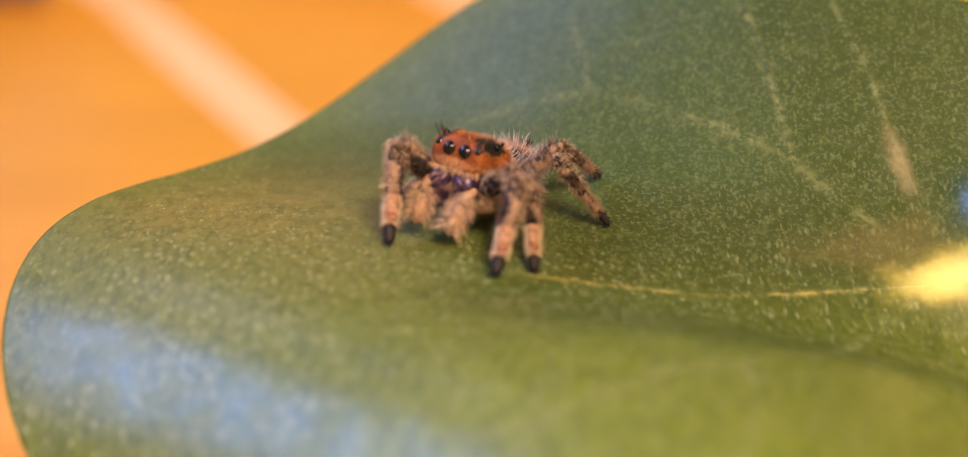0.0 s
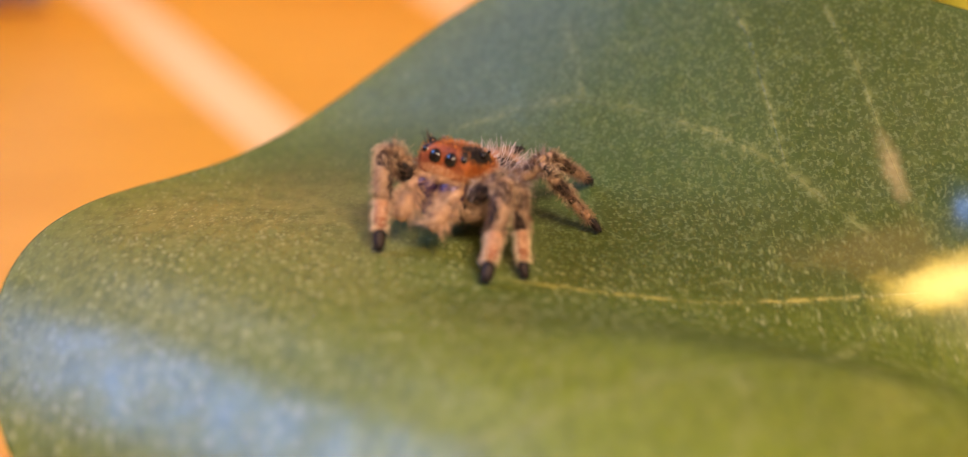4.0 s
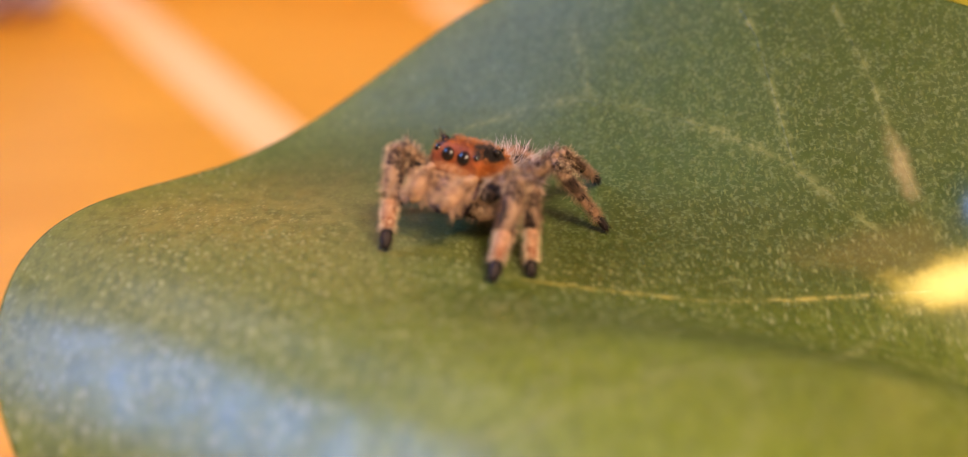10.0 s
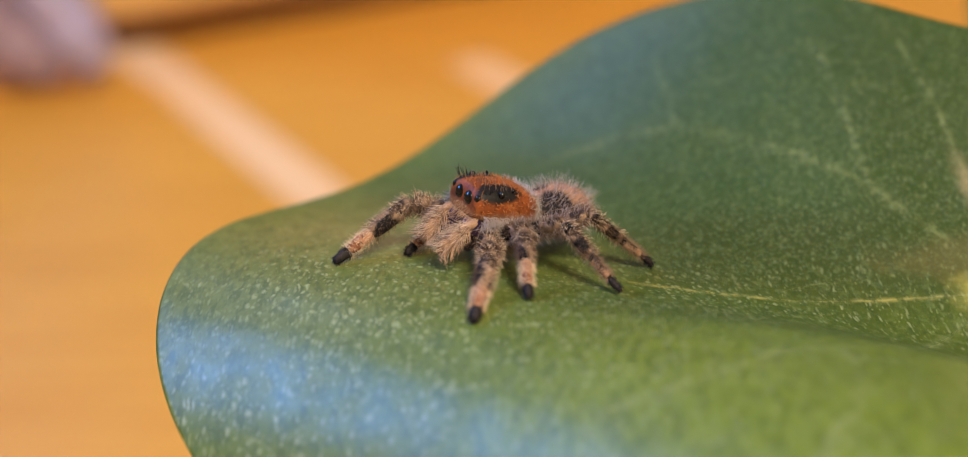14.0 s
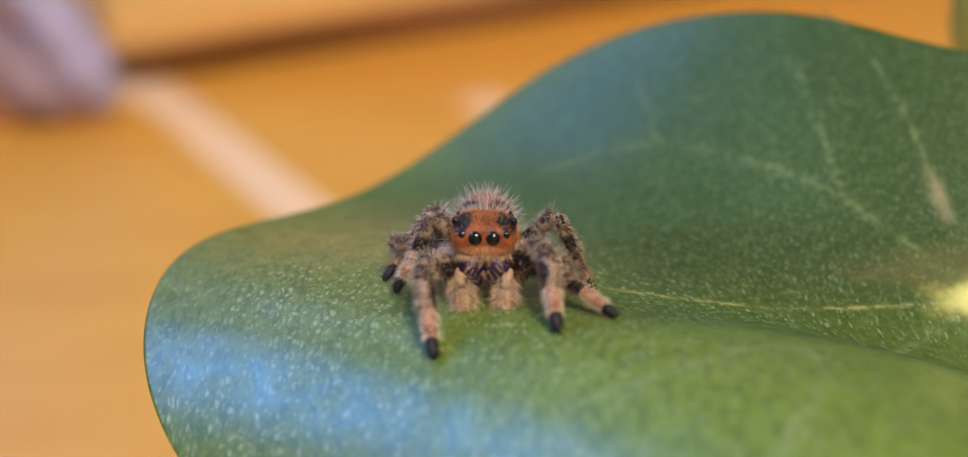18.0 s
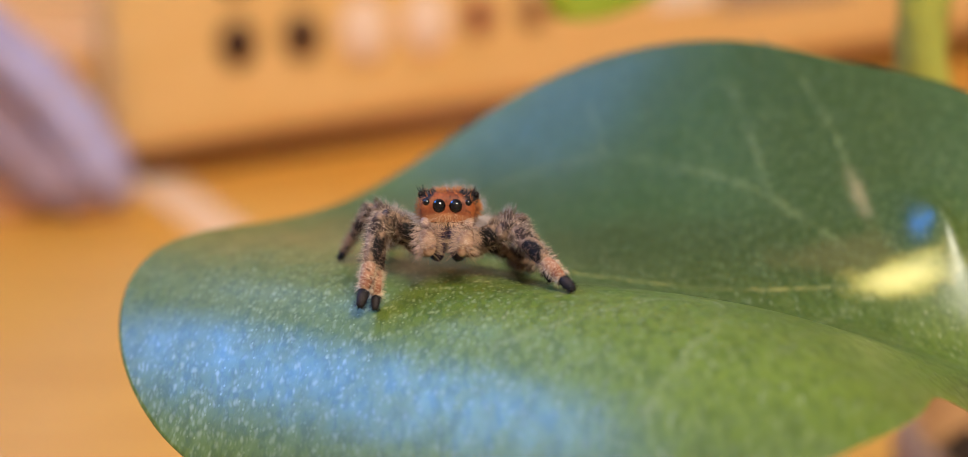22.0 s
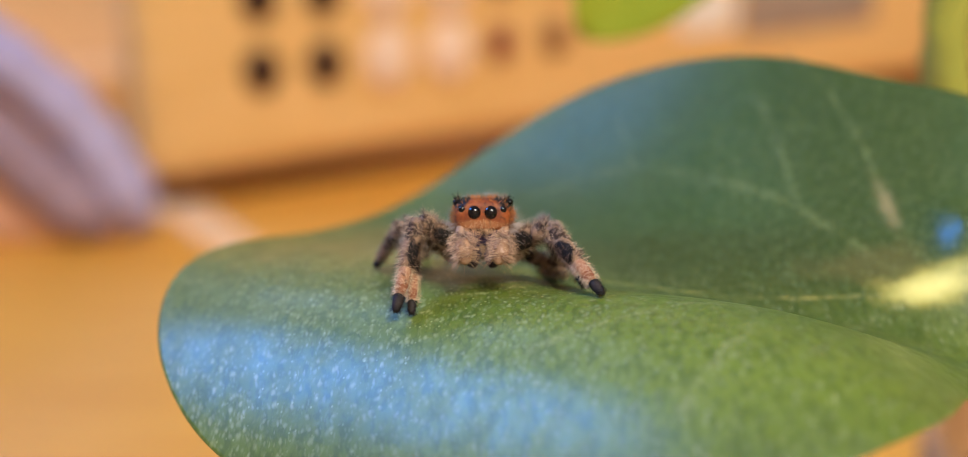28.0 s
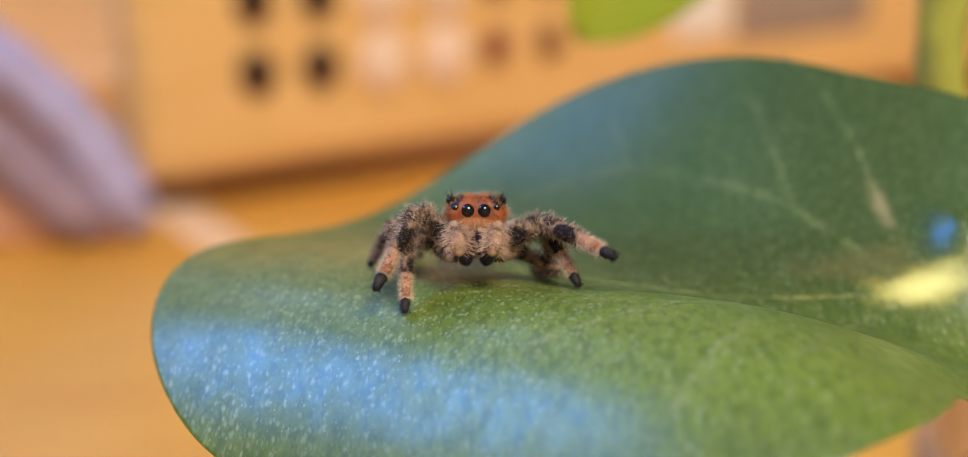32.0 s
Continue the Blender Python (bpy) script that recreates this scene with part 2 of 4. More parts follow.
def mat_carapace():
    m = Mat("carapace_orange", (0.29, 0.070, 0.014), 0.55, 0.3)
    m.mix(m.ramp(m.noise(2600, 3), 0.4, 0.7, 0, 0.7), (0.38, 0.13, 0.035))
    m.mix(m.ramp(m.noise(700, 3), 0.40, 0.62, 0, 0.85), (0.15, 0.034, 0.010))
    m.mix(m.ramp(m.noise(3600, 2), 0.55, 0.68, 0, 0.6), (0.06, 0.018, 0.008))
    for s in (-1, 1):
        m.mix(m.blob((s * 0.155, 0.125, 0.218), (0.088, 0.18, 0.088), 0.5, 900, 0.18), (0.012, 0.010, 0.010))
        m.mix(m.blob((s * 0.21, 0.02, -0.02), (0.08, 0.28, 0.09), 0.5, 900, 0.3), (0.22, 0.12, 0.07))
    m.mix(m.ramp(m.blob((0, 0.27, 0.055), (0.2, 0.06, 0.03), 0.6, 900, 0.5), 0, 1, 0, 0.5), (0.44, 0.22, 0.10))
    m.mix(m.blob((0, 0.25, 0.008), (0.2, 0.1, 0.022), 0.2, 900, 0.2), (0.03, 0.015, 0.012))
    m.mix(m.ramp(m.blob((0, 0.16, 0.24), (0.05, 0.05, 0.03), 0.6, 900, 0.4), 0, 1, 0, 0.7), (0.10, 0.03, 0.012))
    m.mix(m.blob((0, -0.27, 0.1), (0.2, 0.12, 0.2), 0.4, 900, 0.3), (0.42, 0.28, 0.2))
    return m.bump(m.noise(4000, 2), 0.4, 0.00006).done()


def mat_abdomen():
    m = Mat("abdomen_fur", (0.38, 0.21, 0.15), 0.8, 0.15)
    m.mix(m.ramp(m.noise(900, 4), 0.45, 0.65, 0, 0.8), (0.30, 0.17, 0.12))
    for s in (-1, 1):
        m.mix(m.blob((s * 0.16, 0.12, 0.13), (0.13, 0.16, 0.13), 0.6, 700, 0.2), (0.020, 0.016, 0.018))
        m.mix(m.blob((s * 0.24, -0.14, 0.02), (0.12, 0.2, 0.14), 0.7, 700, 0.25), (0.06, 0.035, 0.03))
    m.mix(m.blob((0, 0.28, 0.1), (0.16, 0.1, 0.2), 0.3, 700, 0.3), (0.62, 0.55, 0.5))
    return m.bump(m.noise(3000, 2), 0.5, 0.00008).done()


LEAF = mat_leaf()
LEAF_UNDER = mat_noisy("leaf_underside", (0.12, 0.17, 0.04), (0.16, 0.20, 0.06), 120, 0.6)
LEAF_RIM = mat_noisy("leaf_rim", (0.34, 0.24, 0.07), (0.26, 0.21, 0.06), 200, 0.85)
LEAF_YOUNG = mat_noisy("young_leaf", (0.23, 0.29, 0.012), (0.29, 0.34, 0.022), 60, 0.4)
STEM = mat_noisy("stem_green", (0.36, 0.38, 0.07), (0.28, 0.30, 0.05), 90, 0.5)
WOOD_TABLE = mat_wood("table_wood", (0.68, 0.335, 0.050), (0.58, 0.26, 0.032), 16, -58, 0.36)
WOOD_PALE = mat_wood("pale_strip_wood", (0.86, 0.58, 0.32), (0.80, 0.52, 0.27), 20, -58, 0.35)
WOOD_BOX = mat_wood("box_wood", (0.77, 0.49, 0.20), (0.70, 0.42, 0.14), 14, 0, 0.5)
WOOD_BOX_SIDE = mat_wood("box_side_wood", (0.82, 0.55, 0.32), (0.77, 0.50, 0.27), 12, 0, 0.5)
WOOD_BASE_SHADE = mat_wood("base_shade_wood", (0.16, 0.045, 0.010), (0.10, 0.03, 0.008), 18, 0, 0.5)
PEG_DARK = mat_noisy("dark_brown_insert", (0.035, 0.014, 0.010), (0.06, 0.02, 0.014), 200, 0.5)
PEG_RED = mat_noisy("red_insert", (0.26, 0.035, 0.03), (0.19, 0.03, 0.025), 200, 0.5)
PEG_BROWN = mat_noisy("brown_insert", (0.24, 0.10, 0.04), (0.18, 0.07, 0.03), 200, 0.5)
PEG_PALE = mat_noisy("pale_insert", (0.84, 0.64, 0.52), (0.80, 0.60, 0.48), 200, 0.85)
PAPER = mat_noisy("white_card", (0.85, 0.78, 0.74), (0.80, 0.72, 0.68), 90, 0.7)
GREY = mat_noisy("grey_print", (0.30, 0.22, 0.18), (0.36, 0.27, 0.22), 90, 0.7)
LAVENDER = mat_noisy("lavender_cloth", (0.42, 0.38, 0.62), (0.37, 0.33, 0.56), 40, 0.85, bump=0.5, dist=0.001)
LAVENDER_DARK = mat_noisy("mauve_grey_cloth", (0.32, 0.23, 0.30), (0.28, 0.20, 0.27), 40, 0.85)
MAUVE = mat_noisy("mauve_cloth", (0.60, 0.34, 0.23), (0.54, 0.30, 0.21), 40, 0.85, bump=0.5, dist=0.001)
TERRACOTTA = mat_noisy("terracotta", (0.42, 0.22, 0.09), (0.34, 0.17, 0.07), 60, 0.8)
SOIL = mat_noisy("soil", (0.035, 0.024, 0.018), (0.06, 0.04, 0.03), 120, 0.95, bump=0.9, dist=0.003)
PLASTER = mat_noisy("warm_plaster", (0.44, 0.34, 0.25), (0.40, 0.31, 0.23), 3, 0.9)
FLOORING = mat_wood("floor_boards", (0.36, 0.20, 0.09), (0.28, 0.14, 0.06), 6, 0, 0.4)
WHITE_PAINT = mat_noisy("white_paint", (0.80, 0.79, 0.76), (0.76, 0.75, 0.72), 5, 0.5)
LAMP_GLASS = Mat("lamp_glass", (0.9, 0.85, 0.75), 0.4)
LAMP_GLASS.b.inputs["Emission Color"].default_value = (1, 0.85, 0.65, 1)
LAMP_GLASS.b.inputs["Emission Strength"].default_value = 2.0
LAMP_GLASS = LAMP_GLASS.done()

CARAPACE = mat_carapace()
ABDOMEN = mat_abdomen()
EYE_BLACK = Mat("eye_black", (0.004, 0.003, 0.003), 0.06, 0.6).done()
CHEL = Mat("chelicera_violet", (0.040, 0.017, 0.055), 0.36, 0.6, 0.4)
CHEL.mix(CHEL.ramp(CHEL.noise(1500, 2), 0.5, 0.72), (0.02, 0.01, 0.016))
CHEL = CHEL.done()


def mat_leg(name, spots, base=(0.30, 0.19, 0.125)):
    m = Mat(name, base, 0.75, 0.2)
    m.mix(m.ramp(m.noise(1100, 4), 0.46, 0.59), (0.040, 0.023, 0.016))
    m.mix(m.ramp(m.noise(4200, 3), 0.5, 0.7, 0, 0.6), (0.40, 0.29, 0.22))
    for centre, radii in spots:
        m.mix(m.blob(centre, radii, 0.5, 1500, 0.2), (0.010, 0.008, 0.008))
    return m.bump(m.noise(3500, 3), 0.5, 0.00006).done()


# the front legs are black on the face that looks ahead, which lies on another side for each
LEG_FEMUR = {s: mat_leg("femur_mottled", [((-s * 0.075, 0.165, -0.02), (0.06, 0.085, 0.075))]) for s in (-1, 1)}
LEG_TIBIA = {s: mat_leg("tibia_mottled", [((-s * 0.05, 0.25, 0.0), (0.065, 0.095, 0.075)), ((0, 0.32, -0.03), (0.08, 0.03, 0.06))]) for s in (-1, 1)}
LEG_KNEE = mat_leg("knee_mottled", [])
LEG_DARK = mat_noisy("leg_black", (0.016, 0.012, 0.011), (0.05, 0.03, 0.022), 1500, 0.6, 0.3, None, 0.4, 0.00005)


def mat_peach():
    m = Mat("leg_peach", (0.46, 0.25, 0.155), 0.7, 0.2)
    m.mix(m.ramp(m.noise(1400, 4), 0.36, 0.66, 0, 0.8), (0.34, 0.16, 0.09))
    m.mix(m.ramp(m.noise(5200, 3), 0.48, 0.7, 0, 0.5), (0.54, 0.36, 0.26))
    # a rusty ring with dark flecks above the foot
    m.mix(m.ramp(m.blob((0, 0.155, 0.0), (0.12, 0.03, 0.12), 0.5, 1500, 0.4), 0, 1, 0, 0.75), (0.20, 0.055, 0.022))
    m.mix(m.ramp(m.noise(2300, 2), 0.62, 0.70, 0, 0.8), (0.10, 0.04, 0.022))
    return m.bump(m.noise(3500, 3), 0.5, 0.00006).done()


LEG_PEACH = mat_peach()
TARSUS = mat_noisy("tarsus_black", (0.012, 0.010, 0.012), (0.030, 0.021, 0.020), 1800, 0.68, 0.3)
PALP = mat_noisy("palp_cream", (0.42, 0.25, 0.15), (0.26, 0.14, 0.085), 1600, 0.7, 0.2, (0.50, 0.34, 0.23), 0.4, 0.00005)
HAIR_PALE = Mat("hair_cream", (0.80, 0.60, 0.42), 0.55, 0.3).done()
HAIR_GREY = Mat("hair_grey", (0.54, 0.45, 0.43), 0.55, 0.3).done()
HAIR_ORANGE = Mat("hair_orange", (0.46, 0.17, 0.05), 0.55, 0.3).done()
HAIR_PEACH = Mat("hair_peach", (0.70, 0.46, 0.31), 0.55, 0.3).done()
HAIR_CHIN = Mat("hair_pale_orange", (0.60, 0.36, 0.20), 0.55, 0.3).done()
HAIR_TAN = Mat("hair_tan", (0.32, 0.20, 0.135), 0.55, 0.3).done()
HAIR_BROWN = Mat("hair_brown", (0.16, 0.09, 0.06), 0.55, 0.3).done()
HAIR_BLACK = Mat("hair_black", (0.02, 0.015, 0.015), 0.5, 0.3).done()


# ---- building helpers ----
def part(name, bm, material, parent=None, label="", smooth=True, scale=CM):
    """One mesh object from a bmesh drawn in centimetres; its own poses are in metres."""
    me = bpy.data.meshes.new(name)
    if scale != 1:
        bmesh.ops.scale(bm, vec=(scale,) * 3, verts=bm.verts)
    bmesh.ops.recalc_face_normals(bm, faces=bm.faces)
    for f in bm.faces:
        f.smooth = smooth
    bm.to_mesh(me)
    bm.free()
    for mm in material if isinstance(material, (list, tuple)) else (material,):
        me.materials.append(mm)
    ob = new(name, me)
    ob.parent = parent
    if label:
        tagged(ob, label)
    return ob


def thing(name, label, category, group="", m=None, kind=""):
    ob = new(name)
    ob.empty_display_size = 0.005
    if m is not None:
        ob.matrix_basis = m
    return tagged(ob, label, category, group, kind)


def at(x, y, z, rx=0, ry=0, rz=0):
    return pose(x * CM, y * CM, z * CM, rx, ry, rz)


def block(sx, sy, sz, centre=(0, 0, 0), bevel=0.0, turn=0.0, bm=None):
    bm = bm or bmesh.new()
    m = Matrix.Translation(centre) @ Matrix.Rotation(radians(turn), 4, "Z") @ Matrix.Diagonal((sx, sy, sz, 1))
    g = bmesh.ops.create_cube(bm, size=1, matrix=m)
    if bevel:
        edges = list({e for v in g["verts"] for e in v.link_edges})
        bmesh.ops.bevel(bm, geom=edges, offset=bevel, segments=3, affect="EDGES", profile=0.6)
    return bm


def tube(path, radii, sides=10, bm=None, flat=1.0, cap=True):
    """A tube along points with a radius at each; flat squeezes it across z."""
    bm = bm or bmesh.new()
    rings = []
    for i, p in enumerate(path):
        a, b = Vector(path[max(i - 1, 0)]), Vector(path[min(i + 1, len(path) - 1)])
        d = (b - a).normalized()
        side = d.cross((0, 0, 1))
        side = side.normalized() if side.length > 1e-4 else Vector((1, 0, 0))
        up = side.cross(d)
        r = radii[i] if isinstance(radii, (list, tuple)) else radii
        rings.append([bm.verts.new(Vector(p) + side * r * math.cos(k * math.tau / sides) + up * r * flat * math.sin(k * math.tau / sides)) for k in range(sides)])
    for r0, r1 in zip(rings, rings[1:]):
        for k in range(sides):
            bm.faces.new((r0[k], r0[(k + 1) % sides], r1[(k + 1) % sides], r1[k]))
    if cap:
        bm.faces.new(rings[0][::-1])
        bm.faces.new(rings[-1])
    return bm


def spline(pts, n):
    """n points on a smooth curve through a few."""
    pts = [Vector(p) for p in pts]
    out = []
    for k in range(n):
        u = k / (n - 1) * (len(pts) - 1)
        i = min(int(u), len(pts) - 2)
        f = u - i
        p0, p1, p2, p3 = pts[max(i - 1, 0)], pts[i], pts[i + 1], pts[min(i + 2, len(pts) - 1)]
        out.append(0.5 * (2 * p1 + (p2 - p0) * f + (2 * p0 - 5 * p1 + 4 * p2 - p3) * f * f + (3 * p1 - p0 - 3 * p2 + p3) * f ** 3))
    return out


def lathe(profile, sides=32, bm=None):
    bm = bm or bmesh.new()
    rings = [[bm.verts.new((r * math.cos(k * math.tau / sides), r * math.sin(k * math.tau / sides), z)) for k in range(sides)] for r, z in profile]
    for r0, r1 in zip(rings, rings[1:]):
        for k in range(sides):
            bm.faces.new((r0[k], r0[(k + 1) % sides], r1[(k + 1) % sides], r1[k]))
    bm.faces.new(rings[0][::-1])
    bm.faces.new(rings[-1])
    return bm


def ball(radii, centre=(0, 0, 0), u=20, v=14, bm=None, turn=None):
    bm = bm or bmesh.new()
    m = Matrix.Translation(centre) @ (turn or Matrix()) @ Matrix.Diagonal((*radii, 1))
    bmesh.ops.create_uvsphere(bm, u_segments=u, v_segments=v, radius=1, matrix=m)
    return bm


# ---- the room round the table ----
def room():
    x0, x1, y0, y1, z0, z1 = -1.35, 2.0, -1.8, 1.6, -0.87, 1.55
    t = 0.1
    tagged(part("floor", block(x1 - x0 + 2 * t, y1 - y0 + 2 * t, 0.05, ((x0 + x1) / 2, (y0 + y1) / 2, z0 - 0.025)), FLOORING, scale=1, smooth=False), "brown wooden floor boards", "floor", kind="structure")
    tagged(part("ceiling", block(x1 - x0 + 2 * t, y1 - y0 + 2 * t, 0.1, ((x0 + x1) / 2, (y0 + y1) / 2, z1 + 0.05)), WHITE_PAINT, scale=1, smooth=False), "white painted plaster ceiling", "ceiling", kind="structure")
    wallb = bmesh.new()
    for xa, xb, za, zb in ((x0, -1.2, z0, z1), (-0.3, x1, z0, z1), (-1.2, -0.3, z0, 0.9), (-1.2, -0.3, 1.5, z1)):
        block(xb - xa, t, zb - za, ((xa + xb) / 2, y1 + t / 2, (za + zb) / 2), bm=wallb)
    tagged(part("wall_north", wallb, PLASTER, scale=1, smooth=False), "warm plaster wall with a window opening", "wall", kind="structure")
    for name, sx, sy, c in (("wall_east", t, y1 - y0, (x1 + t / 2, (y0 + y1) / 2)), ("wall_south", x1 - x0, t, ((x0 + x1) / 2, y0 - t / 2))):
        tagged(part(name, block(sx, sy, z1 - z0, (*c, (z0 + z1) / 2)), PLASTER, scale=1, smooth=False), "warm plaster wall", "wall", kind="structure")
    # the west wall has the window
    wy0, wy1, wz0, wz1 = 0.05, 0.98, 0.72, 1.4
    bm = bmesh.new()
    for ya, yb, za, zb in ((y0, wy0, z0, z1), (wy1, y1, z0, z1), (wy0, wy1, z0, wz0), (wy0, wy1, wz1, z1)):
        block(t, yb - ya, zb - za, (x0 - t / 2, (ya + yb) / 2, (za + zb) / 2), bm=bm)
    tagged(part("wall_west", bm, PLASTER, scale=1, smooth=False), "warm plaster wall with a window opening", "wall", kind="structure")
    win = tagged(new("window_1"), "white-framed window letting in blue daylight", "window", kind="structure")
    bm = bmesh.new()
    for ya, yb, za, zb in ((wy0, wy0 + 0.05, wz0, wz1), (wy1 - 0.05, wy1, wz0, wz1), (wy0 + 0.05, wy1 - 0.05, wz0, wz0 + 0.05), (wy0 + 0.05, wy1 - 0.05, wz1 - 0.05, wz1), (0.495, 0.535, wz0 + 0.05, wz1 - 0.05)):
        block(0.06, yb - ya, zb - za, (x0 - 0.05, (ya + yb) / 2, (za + zb) / 2), bm=bm)
    part("window_frame", bm, WHITE_PAINT, win, scale=1, smooth=False)
    win = tagged(new("window_2"), "white-framed window in the plaster wall", "window", kind="structure")
    bm = bmesh.new()
    for xa, xb, za, zb in ((-1.2, -1.15, 0.9, 1.5), (-0.35, -0.3, 0.9, 1.5), (-1.15, -0.35, 0.9, 0.95), (-1.15, -0.35, 1.45, 1.5), (-0.77, -0.73, 0.95, 1.45)):
        block(xb - xa, 0.06, zb - za, ((xa + xb) / 2, y1 + 0.05, (za + zb) / 2), bm=bm)
    part("window_frame", bm, WHITE_PAINT, win, scale=1, smooth=False)
    lamp = tagged(new("ceiling_lamp"), "round frosted glass ceiling lamp", "lamp")
    lamp.matrix_basis = pose(0.40, -0.95, z1, 180, 0, 0)
    bm = lathe([(0.33, 0.0), (0.35, 0.025), (0.31, 0.055), (0.15, 0.08), (0.01, 0.085)], 48)
    part("shade", bm, LAMP_GLASS, lamp, scale=1)


room()


# ---- table ----
TABLE_Z = -12.0
STRIP_TURN = math.degrees(math.atan2(-8.1, 5.05))


def table():
    tb = thing("table", "glossy orange-brown wooden table with pale strips", "table", m=at(8, 22, TABLE_Z))
    part("tabletop", block(130, 90, 3, (0, 0, -1.5), 0.4), WOOD_TABLE, tb)
    d = Vector((math.cos(radians(STRIP_TURN)), math.sin(radians(STRIP_TURN)), 0))
    for (x, y), a, b in (((-6.7, 29.6), -7.5, 14.0), ((1.25, 32.6), -1.5, 9.0)):
        c = Vector((x - 8, y - 22, 0.004)) + d * (a + b) / 2
        part("pale_strip", block(b - a, 1.5, 0.06, c, 0.02, STRIP_TURN), WOOD_PALE, tb, "pale cream strip on the table top")
    for sx in (-1, 1):
        for sy in (-1, 1):
            part("leg", block(5, 5, 71.8, (sx * 60, sy * 40, -38.9), 0.4), WOOD_TABLE, tb)


table()


# ---- the wooden box behind ----
def wooden_box():
    turn = math.degrees(math.atan2(6.0, 11.9))
    w, d, h = 40.0, 1.9, 14.0
    bx = thing("wooden_box", "tan wooden box with rows of round coloured inserts", "box", m=at(-8.7, 35.3, TABLE_Z, 0, 0, turn))
    x0 = -2.65
    part("body", block(w, d, h - 0.9, (x0 + w / 2, d / 2, 0.9 + (h - 0.9) / 2), 0.9), WOOD_BOX, bx)
    # this recessed strip is coloured dark to give the shade under the box
    part("shaded_base", block(w - 1.6, d - 0.7, 0.9, (x0 + w / 2, d / 2 + 0.2, 0.45)), WOOD_BASE_SHADE, bx, "recessed base coloured dark as shade")
    cols = [(1.53, PEG_DARK), (3.74, PEG_DARK), (6.0, PEG_PALE), (8.3, PEG_PALE), (10.3, PEG_RED), (12.5, PEG_BROWN), (14.7, WOOD_BOX)]
    for z in (4.35, 6.75, 9.15):
        for x, mm in cols[:6]:
            r = 0.62 if mm is PEG_DARK else 0.5 if mm is not PEG_PALE else 0.85
            bm = lathe([(r, 0), (r, 0.2), (r * 0.85, 0.3), (r * 0.3, 0.33)], 20)
            bmesh.ops.rotate(bm, verts=bm.verts, cent=(0, 0, 0), matrix=Matrix.Rotation(radians(90), 3, "X"))
            bmesh.ops.scale(bm, vec=(1, 1, 1.25), verts=bm.verts)
            bmesh.ops.translate(bm, vec=(x, -0.0, z), verts=bm.verts)
            part("insert", bm, mm, bx, "dark round insert" if mm is PEG_DARK else "")
    part("card", block(2.6, 0.08, 7, (19.1, -0.05, 7.4), 0.02), PAPER, bx, "white paper card")
    part("printed_panel", block(6.6, 0.08, 2.2, (24.0, -0.05, 4.6), 0.02), GREY, bx, "faded grey-brown printed panel")


wooden_box()


# ---- an added pale panel behind the box, in place of its lit left side ----
def board():
    bd = thing("box_side_panel", "pale tan added panel in place of the box's lit left side", "board", m=at(-25.0, 52.0, TABLE_Z, 0, 0, 6))
    part("panel", block(44.0, 1.8, 20.0, (0, 0, 10.9), 0.3), WOOD_BOX_SIDE, bd)
    part("base_rail", block(45.0, 4.0, 0.9, (0, 0, 0.45), 0.15), WOOD_BOX_SIDE, bd, "flat base rail")


board()


# ---- added rolls beside the box, coloured as blue window light and its shade ----
def cloth():
    cl = thing("window_light_rolls", "padded lavender and mauve rolls standing in for blue window light", "pouch", m=at(0, 31.0, TABLE_Z))
    prof = [(-11.0, 0.02), (-11.3, 1.0), (-13.2, 3.6), (-14.8, 5.4), (-18.0, 7.8), (-24.0, 10.5), (-24.0, 0.02)]
    bm = bmesh.new()
    front = [bm.verts.new((x, 0.5, z)) for x, z in prof]
    back = [bm.verts.new((x - 0.3, 3.0, z)) for x, z in prof]
    bm.faces.new(front)
    bm.faces.new(back[::-1])
    for k in range(len(prof)):
        bm.faces.new((front[k], back[k], back[(k + 1) % len(prof)], front[(k + 1) % len(prof)]))
    bmesh.ops.bevel(bm, geom=bm.edges[:], offset=0.3, segments=3, affect="EDGES", profile=0.5)
    # the body's pinkish tone holds the reflection on the table top
    part("body", bm, MAUVE, cl)

    def roll(name, mm, spine, wide, label):
        path = spline([(x, 0.6, z) for x, z in spine], 40)
        radii = [wide * min(1, 0.45 + i / 11) * (1 + 0.05 * math.sin(i * 1.1)) for i in range(40)]
        path = [Vector((p.x, p.y, max(p.z, r + 0.02))) for p, r in zip(path, radii)]
        part(name, tube(path, radii, 18), mm, cl, label)
    roll("lavender_roll", LAVENDER, ((-10.5, 0.6), (-10.9, 1.7), (-11.6, 3.0), (-12.7, 4.5), (-14.4, 6.0), (-17.2, 8.2), (-22.5, 11.2)), 0.86, "pale lavender roll coloured as window light")
    # the lower roll is coloured as the dark stripe of shade under the band
    roll("mauve_roll", LAVENDER_DARK, ((-11.5, 0.5), (-12.6, 1.4), (-13.9, 2.6), (-15.4, 4.0), (-18.0, 6.2), (-23.0, 9.0)), 1.0, "greyish mauve roll coloured as a stripe of shade")


cloth()


